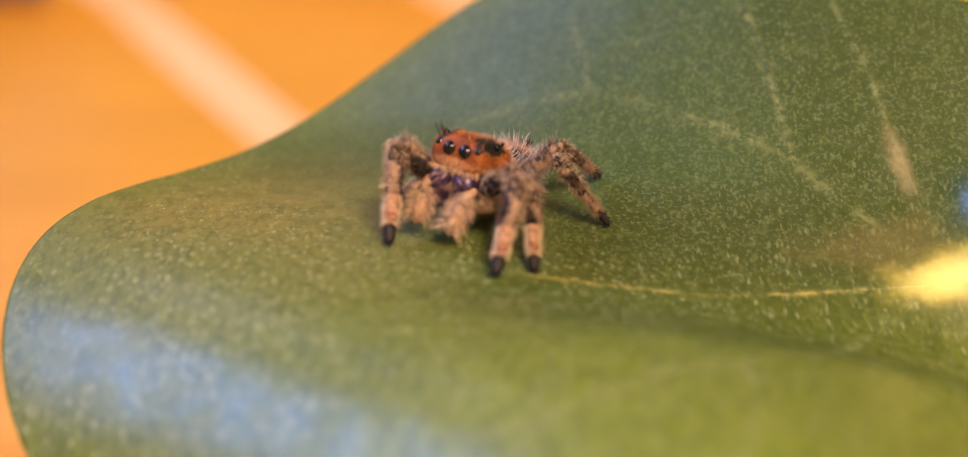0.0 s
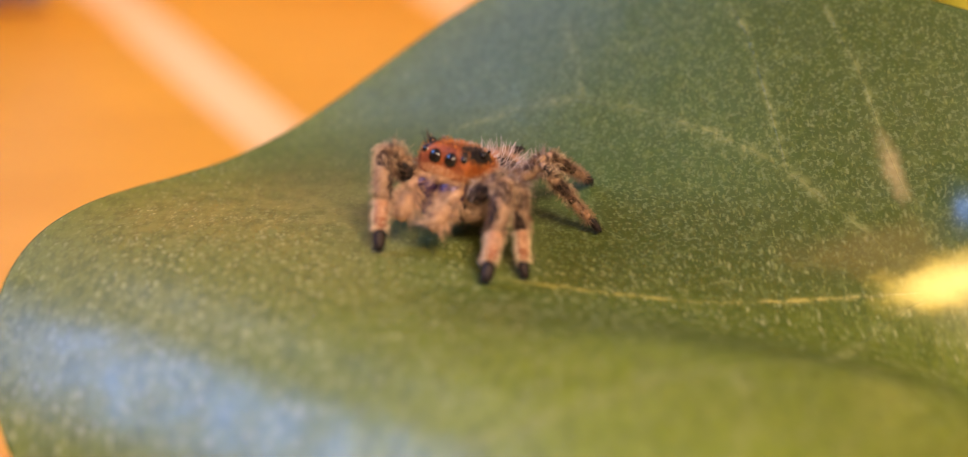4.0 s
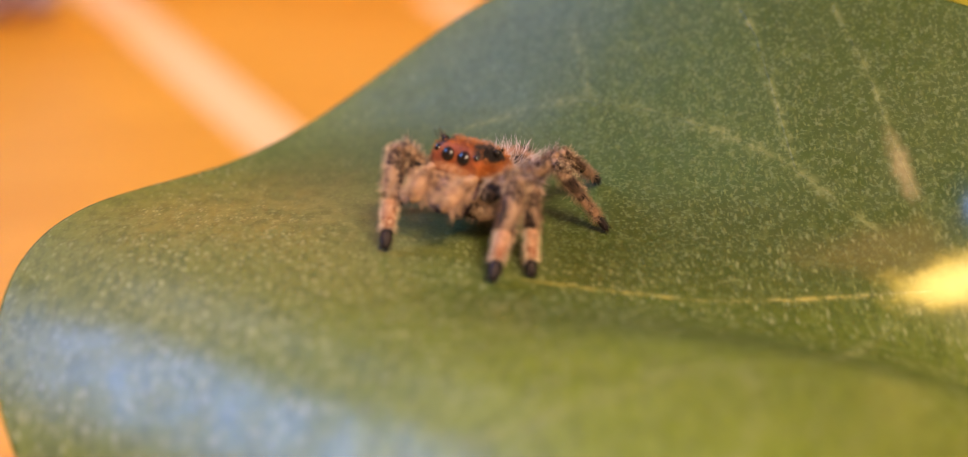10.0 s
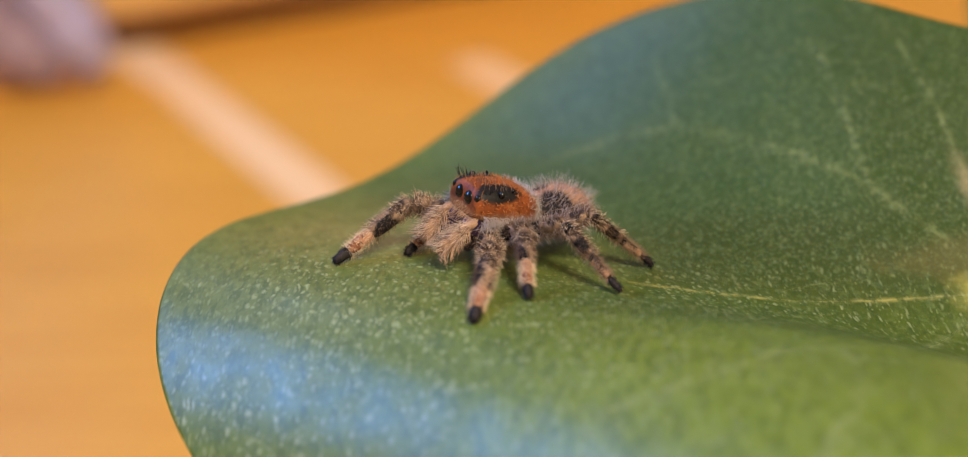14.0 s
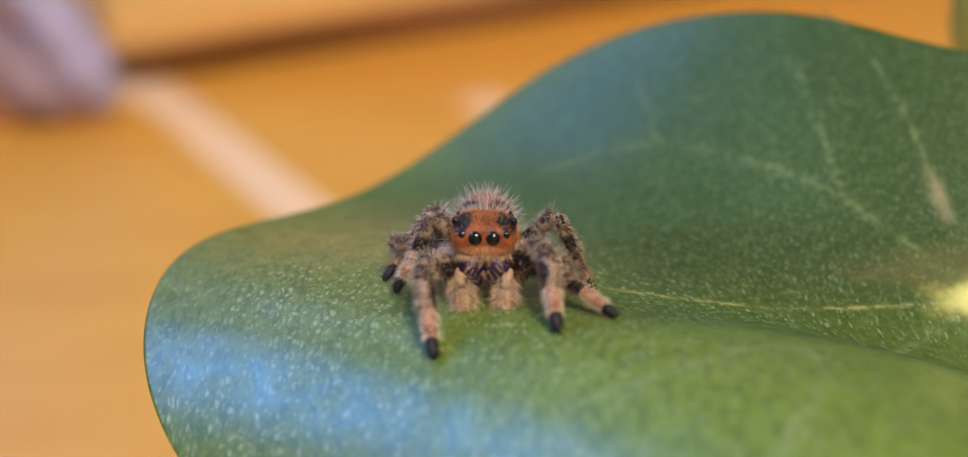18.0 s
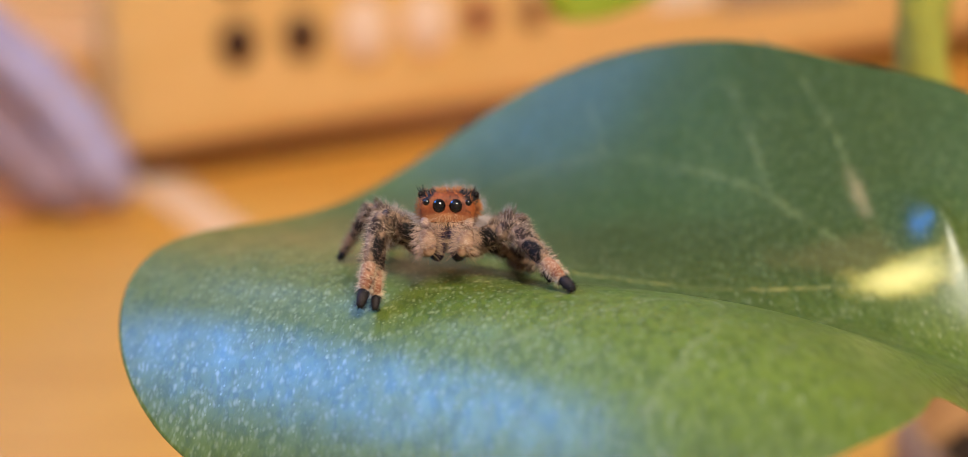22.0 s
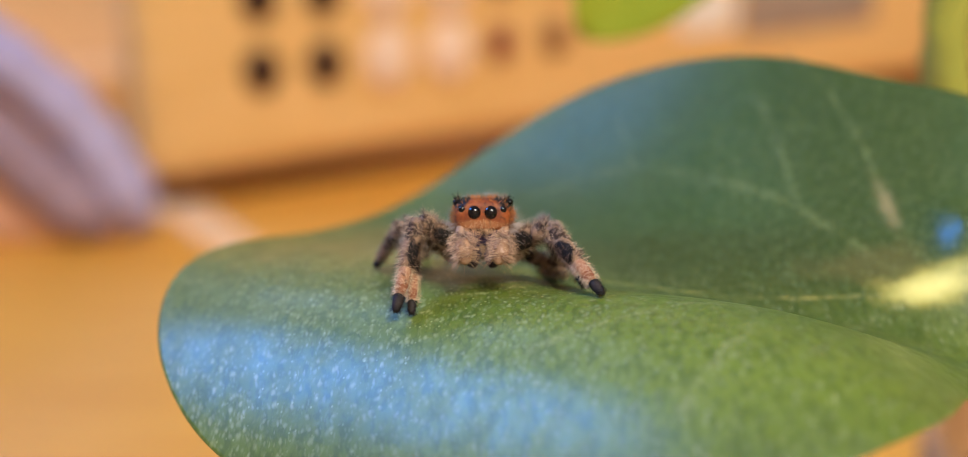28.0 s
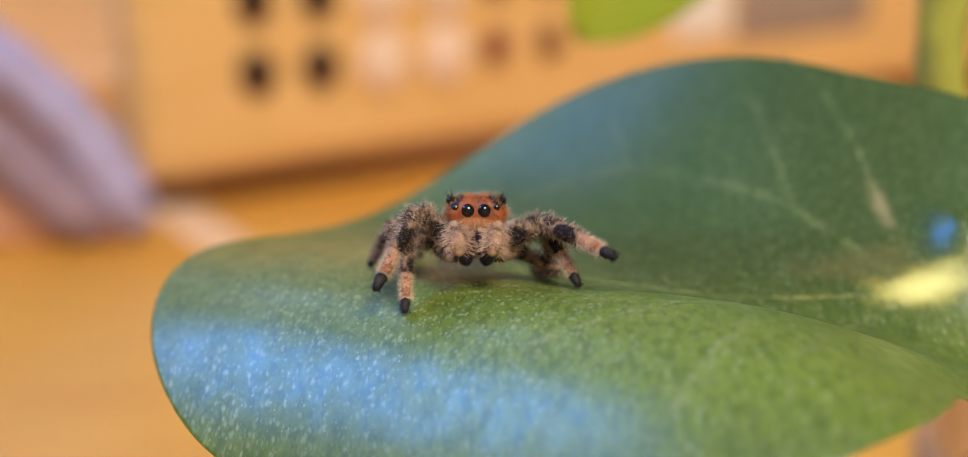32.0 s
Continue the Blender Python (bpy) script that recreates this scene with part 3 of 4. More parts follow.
# ---- the leaf ----
YM, SW = 0.25, 0.35
H = (-0.5947, -0.2952, 0.05, 0.5373, 0.3483, -0.3168, -0.4141, 0.3241, 0.4864, -0.1527, 0.6401, 0.2018, 0.1501, -0.0762, -0.0801, -0.1796, -0.2397, -0.026, -0.0149, 0.0814, -0.1582)
CREST = (-0.0187, 0.0484, -0.0243)
TROUGH = (-0.0452, -0.0291, -0.0589)
RIM = (3.264, 0.008, 0.056, -0.062, 0.023, -0.028, 0.122, 0.213, 0.112, -0.035, 0.035, -0.084, 0.034, -0.042, 0.026, -0.051, 0.015, -0.044, 0.036, -0.014, 0.022)
MID = (1.0, 0.4)


def leaf_z(x, y):
    """The height of the blade: a trough along the midrib, both halves arching away from it."""
    u, d = (x - 1) / 2, (y - YM) / 2
    s = math.sqrt(d * d + (SW / 2) ** 2)
    base = (1, u, u * u, s, s * u, s * u * u, d, d * u, d * u * u, d * d, d * d * u, d ** 3, u ** 3, d * d * u * u, d ** 4, d ** 3 * u,
            s * u ** 3, d * u ** 3, u ** 4, s * d * d, s * d * d * u)
    # the crest of the near half and the trough behind it, towards the stalk
    near = 1 / (1 + math.exp(-(x - 0.9) / 0.35))
    crest = math.exp(-((y + 0.75 + 0.25 * u) / 0.45) ** 2) * near
    trough = math.exp(-((y + 0.15) / 0.4) ** 2) * near
    fold = sum((c * crest + t * trough) * u ** k for k, (c, t) in enumerate(zip(CREST, TROUGH)))
    # the collar beside the stalk hub
    a, b = x - 3.58, y - 0.69
    collar = 0.25 / (1 + math.exp(-(0.962 * a + 0.275 * b) / 0.07)) * math.exp(-((0.962 * b - 0.275 * a) / 0.20) ** 2 / 2)
    collar *= math.exp(-(max(0.962 * a + 0.275 * b - 0.08, 0) / 0.16) ** 2)
    return sum(a * b for a, b in zip(H, base)) + fold + collar


def rim_r(a):
    r = RIM[0]
    for k in range(1, len(RIM) // 2 + 1):
        r += RIM[2 * k - 1] * math.cos(k * a) + RIM[2 * k] * math.sin(k * a)
    return r


def leaf_normal(x, y, e=0.02):
    return Vector(((leaf_z(x - e, y) - leaf_z(x + e, y)) / (2 * e), (leaf_z(x, y - e) - leaf_z(x, y + e)) / (2 * e), 1)).normalized()


def on_leaf(x, y, up=0.0):
    return Vector((x, y, leaf_z(x, y))) + leaf_normal(x, y) * up


# the veins, in plan: points, half width, how pale
VEINS = {
    "midrib": ([(3.2, 0.36), (2.77, 0.34), (2.23, 0.28), (1.76, 0.22), (1.21, 0.22), (0.81, 0.24), (0.55, 0.30), (0.3, 0.36)], 0.016, 0.75),
    "far_arch": ([(3.05, 0.62), (2.85, 0.92), (2.6, 1.22), (2.32, 1.5), (2.04, 1.74), (1.73, 1.98), (1.29, 2.29), (0.89, 2.43), (0.4, 2.42)], 0.034, 0.52),
    "far_fork": ([(1.29, 2.29), (1.28, 2.68), (1.24, 3.19)], 0.020, 0.5),
    "far_spur": ([(2.54, 1.30), (2.51, 1.61), (2.48, 1.96), (2.44, 2.35), (2.36, 2.7)], 0.022, 0.6),
    "far_rib": ([(3.32, 0.7), (3.26, 0.95), (3.21, 1.18), (3.16, 1.5), (3.11, 1.85), (3.02, 2.22), (2.92, 2.6), (2.7, 3.1)], 0.018, 0.7),
    "low_twig": ([(1.72, 0.33), (1.95, 0.43), (2.35, 0.52), (2.76, 0.66)], 0.010, 0.45),
    "near_arch": ([(3.2, 0.3), (3.04, 0.22), (2.63, -0.13), (2.17, -0.69), (1.67, -1.08), (1.2, -1.31), (0.9, -1.5), (0.3, -1.6)], 0.030, 0.8),
    "near_fork": ([(1.68, -1.10), (1.68, -1.49), (1.55, -1.82), (1.4, -2.1), (1.1, -2.5)], 0.034, 0.75),
    "near_rib": ([(2.75, -0.3), (2.52, -0.67), (2.38, -1.13), (2.08, -1.78), (1.8, -2.3)], 0.030, 0.4),
    "near_twig": ([(3.25, 0.15), (3.2, -0.15), (3.05, -0.6), (2.95, -1.1)], 0.022, 0.4),
}


def ripple(x, y):
    """The blade's slight unevenness."""
    return 0.0025 * noise.noise((x * 1.3, y * 1.3, 3)) + 0.0012 * noise.noise((x * 7.0, y * 4.0, 8))


def leaf_blade(parent):
    """The blade, with a mask of its veins as a mesh attribute."""
    rings, spokes, thick = 150, 560, 0.055
    verts, faces, index = [], [], []
    low_f = [1.0, 0.995, 0.985, 0.97, 0.95] + [0.95 * (1 - k / 18) for k in range(1, 18)]
    for i in range(1, rings + 1):
        f = (i / rings) ** 0.85
        for k in range(spokes):
            a = k * math.tau / spokes
            r = rim_r(a) * f
            x, y = MID[0] + r * math.cos(a), MID[1] + r * math.sin(a)
            verts.append((x, y, leaf_z(x, y) + ripple(x, y)))
    for f in low_f:
        for k in range(spokes):
            a = k * math.tau / spokes
            r = rim_r(a) * f
            x, y = MID[0] + r * math.cos(a), MID[1] + r * math.sin(a)
            verts.append((x, y, leaf_z(x, y) + ripple(x, y) - thick * (0.12 + 0.88 * min(1, (1 - f) * 22))))
    total = rings + len(low_f)
    for i in range(total - 1):
        for k in range(spokes):
            n = (k + 1) % spokes
            faces.append((i * spokes + k, i * spokes + n, (i + 1) * spokes + n, (i + 1) * spokes + k))
            index.append(0 if i < rings - 1 else 2 if i < rings + 1 else 1)
    for row, mat_i in ((0, 0), (total - 1, 1)):
        c = len(verts)
        verts.append((*MID, leaf_z(*MID) - (thick if mat_i else 0)))
        for k in range(spokes):
            a, b = row * spokes + k, row * spokes + (k + 1) % spokes
            faces.append((c, b, a) if mat_i == 0 else (c, a, b))
            index.append(mat_i)
    me = bpy.data.meshes.new("leaf")
    xy = np.array(verts)
    me.from_pydata((xy * CM).tolist(), [], faces)
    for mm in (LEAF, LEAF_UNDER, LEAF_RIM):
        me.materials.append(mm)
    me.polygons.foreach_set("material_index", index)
    me.polygons.foreach_set("use_smooth", [m != 2 for m in index])
    mask = np.zeros(len(verts))
    for pts, wide, pale in VEINS.values():
        path = np.array([p[:2] for p in spline([(x, y, 0) for x, y in pts], 140)])
        for j in range(0, len(path), 20):
            seg = path[j:j + 21]
            near = np.where((np.abs(xy[:, 0] - seg[:, 0].mean()) < 0.6) & (np.abs(xy[:, 1] - seg[:, 1].mean()) < 0.6))[0]
            d = np.sqrt(((xy[near, None, :2] - seg[None]) ** 2).sum(2)).min(1)
            mask[near] = np.maximum(mask[near], pale * np.exp(-(d / (wide * 1.25)) ** 2))
    me.attributes.new("vein", "FLOAT", "POINT").data.foreach_set("value", mask.astype(np.float32))
    me.validate()
    me.update()
    blade = new("leaf", me)
    blade.parent = parent
    return tagged(blade, "broad glossy dark green leaf flecked with pale dots")


def vein(parent, name, pts, wide, pale, label=""):
    """A low thin ridge along the blade whose sides sink into it."""
    path = spline([(x, y, 0) for x, y in pts], 70)
    bm = bmesh.new()
    rows = []
    for i, p in enumerate(path):
        q, w = path[max(i - 1, 0)], path[min(i + 1, 69)]
        side = Vector((q.y - w.y, w.x - q.x, 0)).normalized()
        r = wide * 0.55 * (1 - 0.45 * i / 69) * (1 + 0.5 * noise.noise((p.x * 9, p.y * 9, 1)))
        row = []
        for k, h in ((-1.0, -0.25), (-0.6, 0.02), (0.0, 0.12), (0.6, 0.02), (1.0, -0.25)):
            x, y = p.x + side.x * r * k, p.y + side.y * r * k
            row.append(bm.verts.new(on_leaf(x, y, h * r) + Vector((0, 0, ripple(x, y)))))
        rows.append(row)
    for a, b in zip(rows, rows[1:]):
        for k in range(4):
            bm.faces.new((a[k], a[k + 1], b[k + 1], b[k]))
    ob = part(name, bm, LEAF, parent, label)
    ob.data.attributes.new("vein", "FLOAT", "POINT").data.foreach_set("value", [pale] * len(ob.data.vertices))
    return ob


def small_leaf(parent, length, width):
    bm = bmesh.new()
    n, k = 18, 8
    grid = []
    for i in range(n + 1):
        s = i / n
        w = width * max(0.02, math.sin(math.pi * min(1, s * 0.97 + 0.03))) ** 0.6
        grid.append([bm.verts.new((w * j / k, s * length, 0.18 * abs(w * j / k))) for j in range(-k, k + 1)])
    for a, b in zip(grid, grid[1:]):
        for j in range(2 * k):
            bm.faces.new((a[j], a[j + 1], b[j + 1], b[j]))
    g = bmesh.ops.extrude_face_region(bm, geom=bm.faces[:])
    bmesh.ops.translate(bm, vec=(0, 0, -0.05), verts=[v for v in g["geom"] if isinstance(v, bmesh.types.BMVert)])
    return part("small_leaf", bm, LEAF_YOUNG, parent, "bright yellow-green young leaf")


def plant():
    pl = thing("houseplant", "green houseplant with a broad flecked leaf in a terracotta pot", "plant")
    leaf = leaf_blade(pl)
    for name, (pts, wide, pale) in VEINS.items():
        vein(leaf, "midrib" if name == "midrib" else "side_vein", pts, wide, pale, "thin golden midrib" if name == "midrib" else "")
    # the leaf's own stalk runs down under the blade to the stem
    j = Vector((3.45, 0.32, leaf_z(3.45, 0.32) - 0.22))
    part("leaf_stalk", tube(spline([j, (3.8, 1.4, -0.9), (4.6, 3.6, -1.3), (5.36, 5.95, -1.2)], 18), 0.16, 12), STEM, pl)
    part("stem", tube(spline([(10.5, 9.4, -8.7), (9.2, 8.0, -5.6), (6.6, 6.5, -3.0), (5.26, 6.0, -0.9), (5.1, 6.0, 1.0), (5.04, 6.1, 6.0)], 24), 0.29, 14), STEM, pl, "smooth yellow-green stem")
    sl = small_leaf(pl, 3.2, 0.9)
    ay, az = Vector((-0.66, -0.1, -0.74)).normalized(), Vector((0.1, -0.85, 0.45)).normalized()
    ax = ay.cross(az).normalized()
    az = ax.cross(ay)
    root = Vector((1.28, 9.0, -0.60)) - ay * 3.2
    sl.matrix_basis = Matrix.Translation(root * CM) @ Matrix((ax, ay, az)).transposed().to_4x4()
    part("small_leaf_stalk", tube(spline([root + ay * 0.1, root + Vector((0.8, -1.2, 1.2)), (5.2, 6.1, 4.9)], 12), 0.08, 8), STEM, pl)
    pot = part("pot", lathe([(2.6, -11.99), (2.75, -11.6), (3.5, -8.2), (3.8, -8.15), (3.85, -7.2), (3.6, -7.1), (3.45, -7.3), (3.3, -9.0)], 48), TERRACOTTA, pl, "terracotta pot")
    pot.location = (10.6 * CM, 9.6 * CM, 0)
    soil = part("soil", lathe([(3.28, -9.3), (3.3, -8.6), (2.0, -8.45), (0.2, -8.4)], 40), SOIL, pl, "dark potting soil")
    soil.location = (10.6 * CM, 9.6 * CM, 0)


plant()


# ---- the spider ----
def hairs(name, spots, parent, material, seed, length, radius=0.0035, lean=Vector((0, 0, 0)), spread=0.35, label=""):
    """A coat of fine hairs: spots are (place, outward way) pairs in centimetres."""
    rnd = random.Random(seed)
    bm = bmesh.new()
    for p, n in spots:
        d = (n + lean + Vector((rnd.gauss(0, spread), rnd.gauss(0, spread), rnd.gauss(0, spread)))).normalized()
        ln = length * rnd.uniform(0.55, 1.25)
        a = d.orthogonal().normalized() * radius
        b = d.cross(a)
        bend = Vector((0, 0, -0.18 * ln * rnd.random())) + a * rnd.uniform(-4, 4)
        base = [bm.verts.new(p - d * 0.01 + a * math.cos(k * 2.0944) + b * math.sin(k * 2.0944)) for k in range(3)]
        midv = [bm.verts.new(p + d * ln * 0.55 + 0.7 * (a * math.cos(k * 2.0944) + b * math.sin(k * 2.0944))) for k in range(3)]
        tip = bm.verts.new(p + d * ln + bend)
        for k in range(3):
            bm.faces.new((base[k], base[(k + 1) % 3], midv[(k + 1) % 3], midv[k]))
            bm.faces.new((midv[k], midv[(k + 1) % 3], tip))
    ob = part(name, bm, material, parent, label)
    return tagged(ob, kind="stuff")


def ellipsoid_spots(radii, centre, count, seed, keep=lambda p: True):
    rnd = random.Random(seed)
    out = []
    r, c = Vector(radii), Vector(centre)
    while len(out) < count:
        d = Vector((rnd.gauss(0, 1), rnd.gauss(0, 1), rnd.gauss(0, 1))).normalized()
        p = Vector((d.x * r.x, d.y * r.y, d.z * r.z)) + c
        if keep(p):
            out.append((p, Vector((d.x / r.x, d.y / r.y, d.z / r.z)).normalized()))
    return out


def segment(length, r0, r1, swell=0.15, n=9, sides=12):
    """A leg joint along +Y with rounded ends."""
    path, rad = [], []
    for i in range(n + 1):
        s = i / n
        path.append((0, s * length, 0))
        end = min(1, 4.0 * min(s, 1 - s) + 0.45)
        rad.append((r0 + (r1 - r0) * s) * (1 + swell * math.sin(math.pi * s)) * math.sqrt(end))
    return tube(path, rad, sides)


def tube_spots(length, r0, r1, count, seed):
    rnd = random.Random(seed)
    out = []
    for _ in range(count):
        s, a = rnd.random(), rnd.random() * math.tau
        r = r0 + (r1 - r0) * s
        n = Vector((math.cos(a), 0, math.sin(a)))
        out.append((Vector((0, s * length, 0)) + n * r, n))
    return out


# stations along the carapace: y, half width, top, bottom
SHELL = ((-0.30, 0.03, 0.06, 0.02), (-0.275, 0.10, 0.12, -0.02), (-0.21, 0.155, 0.175, -0.055), (-0.10, 0.195, 0.215, -0.075), (0.02, 0.208, 0.235, -0.075),
         (0.13, 0.205, 0.238, -0.06), (0.205, 0.194, 0.230, -0.02), (0.25, 0.182, 0.218, 0.0), (0.272, 0.168, 0.198, 0.010), (0.283, 0.135, 0.168, 0.03))


def carapace(parent):
    bm = bmesh.new()
    rings, sides = [], 36
    for y, w, zt, zb in SHELL:
        c, hh = (zt + zb) / 2, (zt - zb) / 2
        ring = []
        for k in range(sides):
            a = k * math.tau / sides
            ca, sa = math.cos(a), math.sin(a)
            e = 0.70
            ring.append(bm.verts.new((w * math.copysign(abs(ca) ** e, ca), y, c + hh * math.copysign(abs(sa) ** e, sa))))
        rings.append(ring)
    for r0, r1 in zip(rings, rings[1:]):
        for k in range(sides):
            bm.faces.new((r0[k], r0[(k + 1) % sides], r1[(k + 1) % sides], r1[k]))
    bm.faces.new(rings[0][::-1])
    bm.faces.new(rings[-1])
    ob = part("carapace", bm, CARAPACE, parent, "orange carapace with black eye patches")
    rnd = random.Random(5)
    spots = {"o": [], "g": [], "b": [], "f": []}

    def at_shell(y, a):
        for (y0, *s0), (y1, *s1) in zip(SHELL, SHELL[1:]):
            if y0 <= y <= y1:
                f = (y - y0) / (y1 - y0)
                w, zt, zb = (p + (q - p) * f for p, q in zip(s0, s1))
                ca, sa = math.cos(a), math.sin(a)
                p = Vector((w * math.copysign(abs(ca) ** 0.70, ca), y, (zt + zb) / 2 + (zt - zb) / 2 * math.copysign(abs(sa) ** 0.70, sa)))
                return p, Vector((ca, 0.15, sa)).normalized()
        return None
    for _ in range(900):
        y, a = rnd.uniform(-0.27, 0.26), rnd.uniform(-0.5, math.pi + 0.5)
        p, n = at_shell(y, a)
        if p.z < 0.07 and p.y > -0.12:
            spots["f"].append((p, n))
        elif p.y < -0.12:
            spots["g"].append((p, n))
        elif abs(p.x) > 0.085 and p.z > 0.17 and 0.0 < p.y < 0.24:
            spots["b"].append((p, n))
        else:
            spots["o"].append((p, n))
    hairs("dark_fuzz", spots["b"], ob, HAIR_BLACK, 7, 0.028, 0.0022, spread=0.5)
    cheek = [(Vector((s * rnd.uniform(0.185, 0.205), rnd.uniform(0.04, 0.23), rnd.uniform(-0.06, 0.06))), Vector((s, rnd.uniform(-0.1, 0.5), rnd.uniform(-0.5, 0.1))).normalized()) for s in (-1, 1) for _ in range(330)]
    hairs("cheek_hair", cheek, ob, HAIR_GREY, 8, 0.11, 0.0016, spread=0.3)
    hairs("fuzz", spots["o"], ob, HAIR_ORANGE, 1, 0.035, 0.0025, spread=0.5)
    hairs("fringe", spots["g"], ob, HAIR_GREY, 2, 0.06, 0.0022, spread=0.4)
    hairs("side_fuzz", spots["f"], ob, HAIR_TAN, 10, 0.05, 0.0022, spread=0.4)
    crown = [(Vector((rnd.uniform(-0.17, 0.17), rnd.uniform(0.02, 0.22), 0.228)), Vector((rnd.uniform(-0.5, 0.5), 0.25, 1)).normalized()) for _ in range(46)]
    hairs("crown_bristles", crown, ob, HAIR_TAN, 3, 0.05, 0.0018, spread=0.15)
    dark = [(Vector((s * rnd.uniform(0.15, 0.19), rnd.uniform(0.12, 0.25), 0.21)), Vector((s * 0.45, 0.35, 1)).normalized()) for s in (-1, 1) for _ in range(9)]
    hairs("brow_bristles", dark, ob, HAIR_BLACK, 4, 0.075, 0.003, spread=0.2)
    lip = [(Vector((x, 0.285 - 1.2 * x * x, 0.02)), Vector((x * 1.5, 0.6, -0.7)).normalized()) for x in (rnd.uniform(-0.17, 0.17) for _ in range(170))]
    hairs("lip_hair", lip, ob, HAIR_CHIN, 6, 0.05, 0.0014, spread=0.25)
    chin = [(Vector((x, 0.283 - 1.0 * x * x, rnd.uniform(0.03, 0.085))), Vector((x * 2, 0.5, -0.8)).normalized()) for x in (rnd.uniform(-0.165, 0.165) for _ in range(190))]
    hairs("chin_fuzz", chin, ob, HAIR_CHIN, 9, 0.035, 0.0013, spread=0.3)
    return ob


def spider_eye(parent, x, y, z, r):
    bm = ball((r, r * 0.9, r), (x, y, z), 20, 14)
    part("eye", bm, EYE_BLACK, parent, "glossy black eye")


LEGS = {}
LEG_HIND = mat_leg("hind_leg_banded", [((0, 0.05, 0.0), (0.09, 0.035, 0.09)), ((0, 0.20, 0.0), (0.09, 0.05, 0.09))])
LEG_HIND_LOW = mat_leg("hind_leg_tan", [((0, 0.02, 0.0), (0.09, 0.03, 0.09)), ((0, 0.22, 0.0), (0.09, 0.03, 0.09))], (0.42, 0.24, 0.15))
JOINT = {1: (0.16, 0.13), 2: (0.175, 0.03), 3: (0.165, -0.08), 4: (0.13, -0.18)}
SIZE = {1: (0.36, 0.68, 1.13), 2: (0.33, 0.57, 0.92), 3: (0.42, 0.60, 0.76), 4: (0.48, 0.62, 0.76)}


def leg(parent, side, n):
    up, low, k = SIZE[n]
    fe, pa = up * 0.68, up * 0.32
    ti, me, ta = (low * f for f in ((0.53, 0.29, 0.18) if n == 1 else (0.48, 0.35, 0.17)))
    seed = n * 10 + (5 if side > 0 else 0)
    q = k if n == 1 else k * 1.04
    fat = 1.0 if n == 1 else 0.96
    front = n < 3
    femur = part("femur", segment(fe, 0.063 * q, 0.058 * q, 0.14), LEG_FEMUR[side] if front else LEG_HIND, parent)
    part("patella", segment(pa, 0.055 * q, 0.052 * q, 0.16), LEG_KNEE, femur).location = (0, fe * 0.95 * CM, 0)
    clear = [p for p in tube_spots(up, 0.064 * q, 0.053 * q, 330 if n == 1 else 260, seed) if not (front and p[0].x * side < -0.035 and 0.08 < p[0].y < 0.25)]
    hairs("femur_hair", clear, femur, HAIR_PALE if n == 1 else HAIR_GREY, seed, 0.070 if n == 1 else 0.085, 0.0011, Vector((0, 0.55, 0.2)), 0.35)
    hairs("dark_hair", tube_spots(up, 0.062 * q, 0.053 * q, 620, seed + 3), femur, HAIR_BROWN, seed + 3, 0.048, 0.0016, Vector((0, 0.7, 0)), 0.3)
    tibia = part("tibia", segment(ti, 0.046 * k * fat, 0.045 * k * fat, 0.16), LEG_TIBIA[side] if front else LEG_HIND, parent)
    part("metatarsus", segment(me, 0.039 * k * fat, 0.032 * k * fat, 0.10), LEG_PEACH if front else LEG_HIND_LOW, tibia, "peach-coloured lower joint").location = (0, ti * 0.95 * CM, 0)
    part("tarsus", segment(ta, 0.031 * k, 0.021 * k, 0.2), TARSUS, tibia, "black foot tip").location = (0, (ti + me) * 0.97 * CM, 0)
    claw = bmesh.new()
    for c in (-1, 1):
        tube([(c * 0.006, ta * 0.9, 0.004), (c * 0.012, ta * 1.03, 0.0), (c * 0.013, ta * 1.08, -0.012)], [0.007, 0.005, 0.001], 6, claw)
    part("claw", claw, TARSUS, tibia).location = (0, (ti + me) * 0.97 * CM, 0)
    clear = [p for p in tube_spots(ti, 0.049 * k * fat, 0.047 * k * fat, 340 if n == 1 else 190, seed + 1) if p[0].y < 0.13 or p[0].x * side > -0.02]
    hairs("tibia_hair", clear, tibia, HAIR_PALE, seed + 1, 0.058, 0.0011, Vector((0, 0.6, 0)), 0.35)
    hairs("dark_hair", tube_spots(ti, 0.049 * k * fat, 0.047 * k * fat, 420, seed + 4), tibia, HAIR_BROWN, seed + 4, 0.045, 0.0015, Vector((0, 0.7, 0)), 0.3)
    hairs("metatarsus_hair", [(p + Vector((0, ti * 0.97, 0)), d) for p, d in tube_spots(me, 0.039 * k * fat, 0.032 * k * fat, 480, seed + 2)], tibia, HAIR_PALE if front else HAIR_TAN, seed + 2, 0.046, 0.0010, Vector((0, 0.55, 0)), 0.35)
    hairs("tarsus_hair", [(p + Vector((0, (ti + me) * 0.97, 0)), d) for p, d in tube_spots(ta, 0.031 * k, 0.023 * k, 150, seed + 5)], tibia, HAIR_BLACK, seed + 5, 0.026, 0.0015, Vector((0, 0.6, 0)), 0.3)
    jx, jy = JOINT[n]
    girth = (0.15, 0.085, 0.105) if n == 1 else (0.11, 0.062, 0.075)
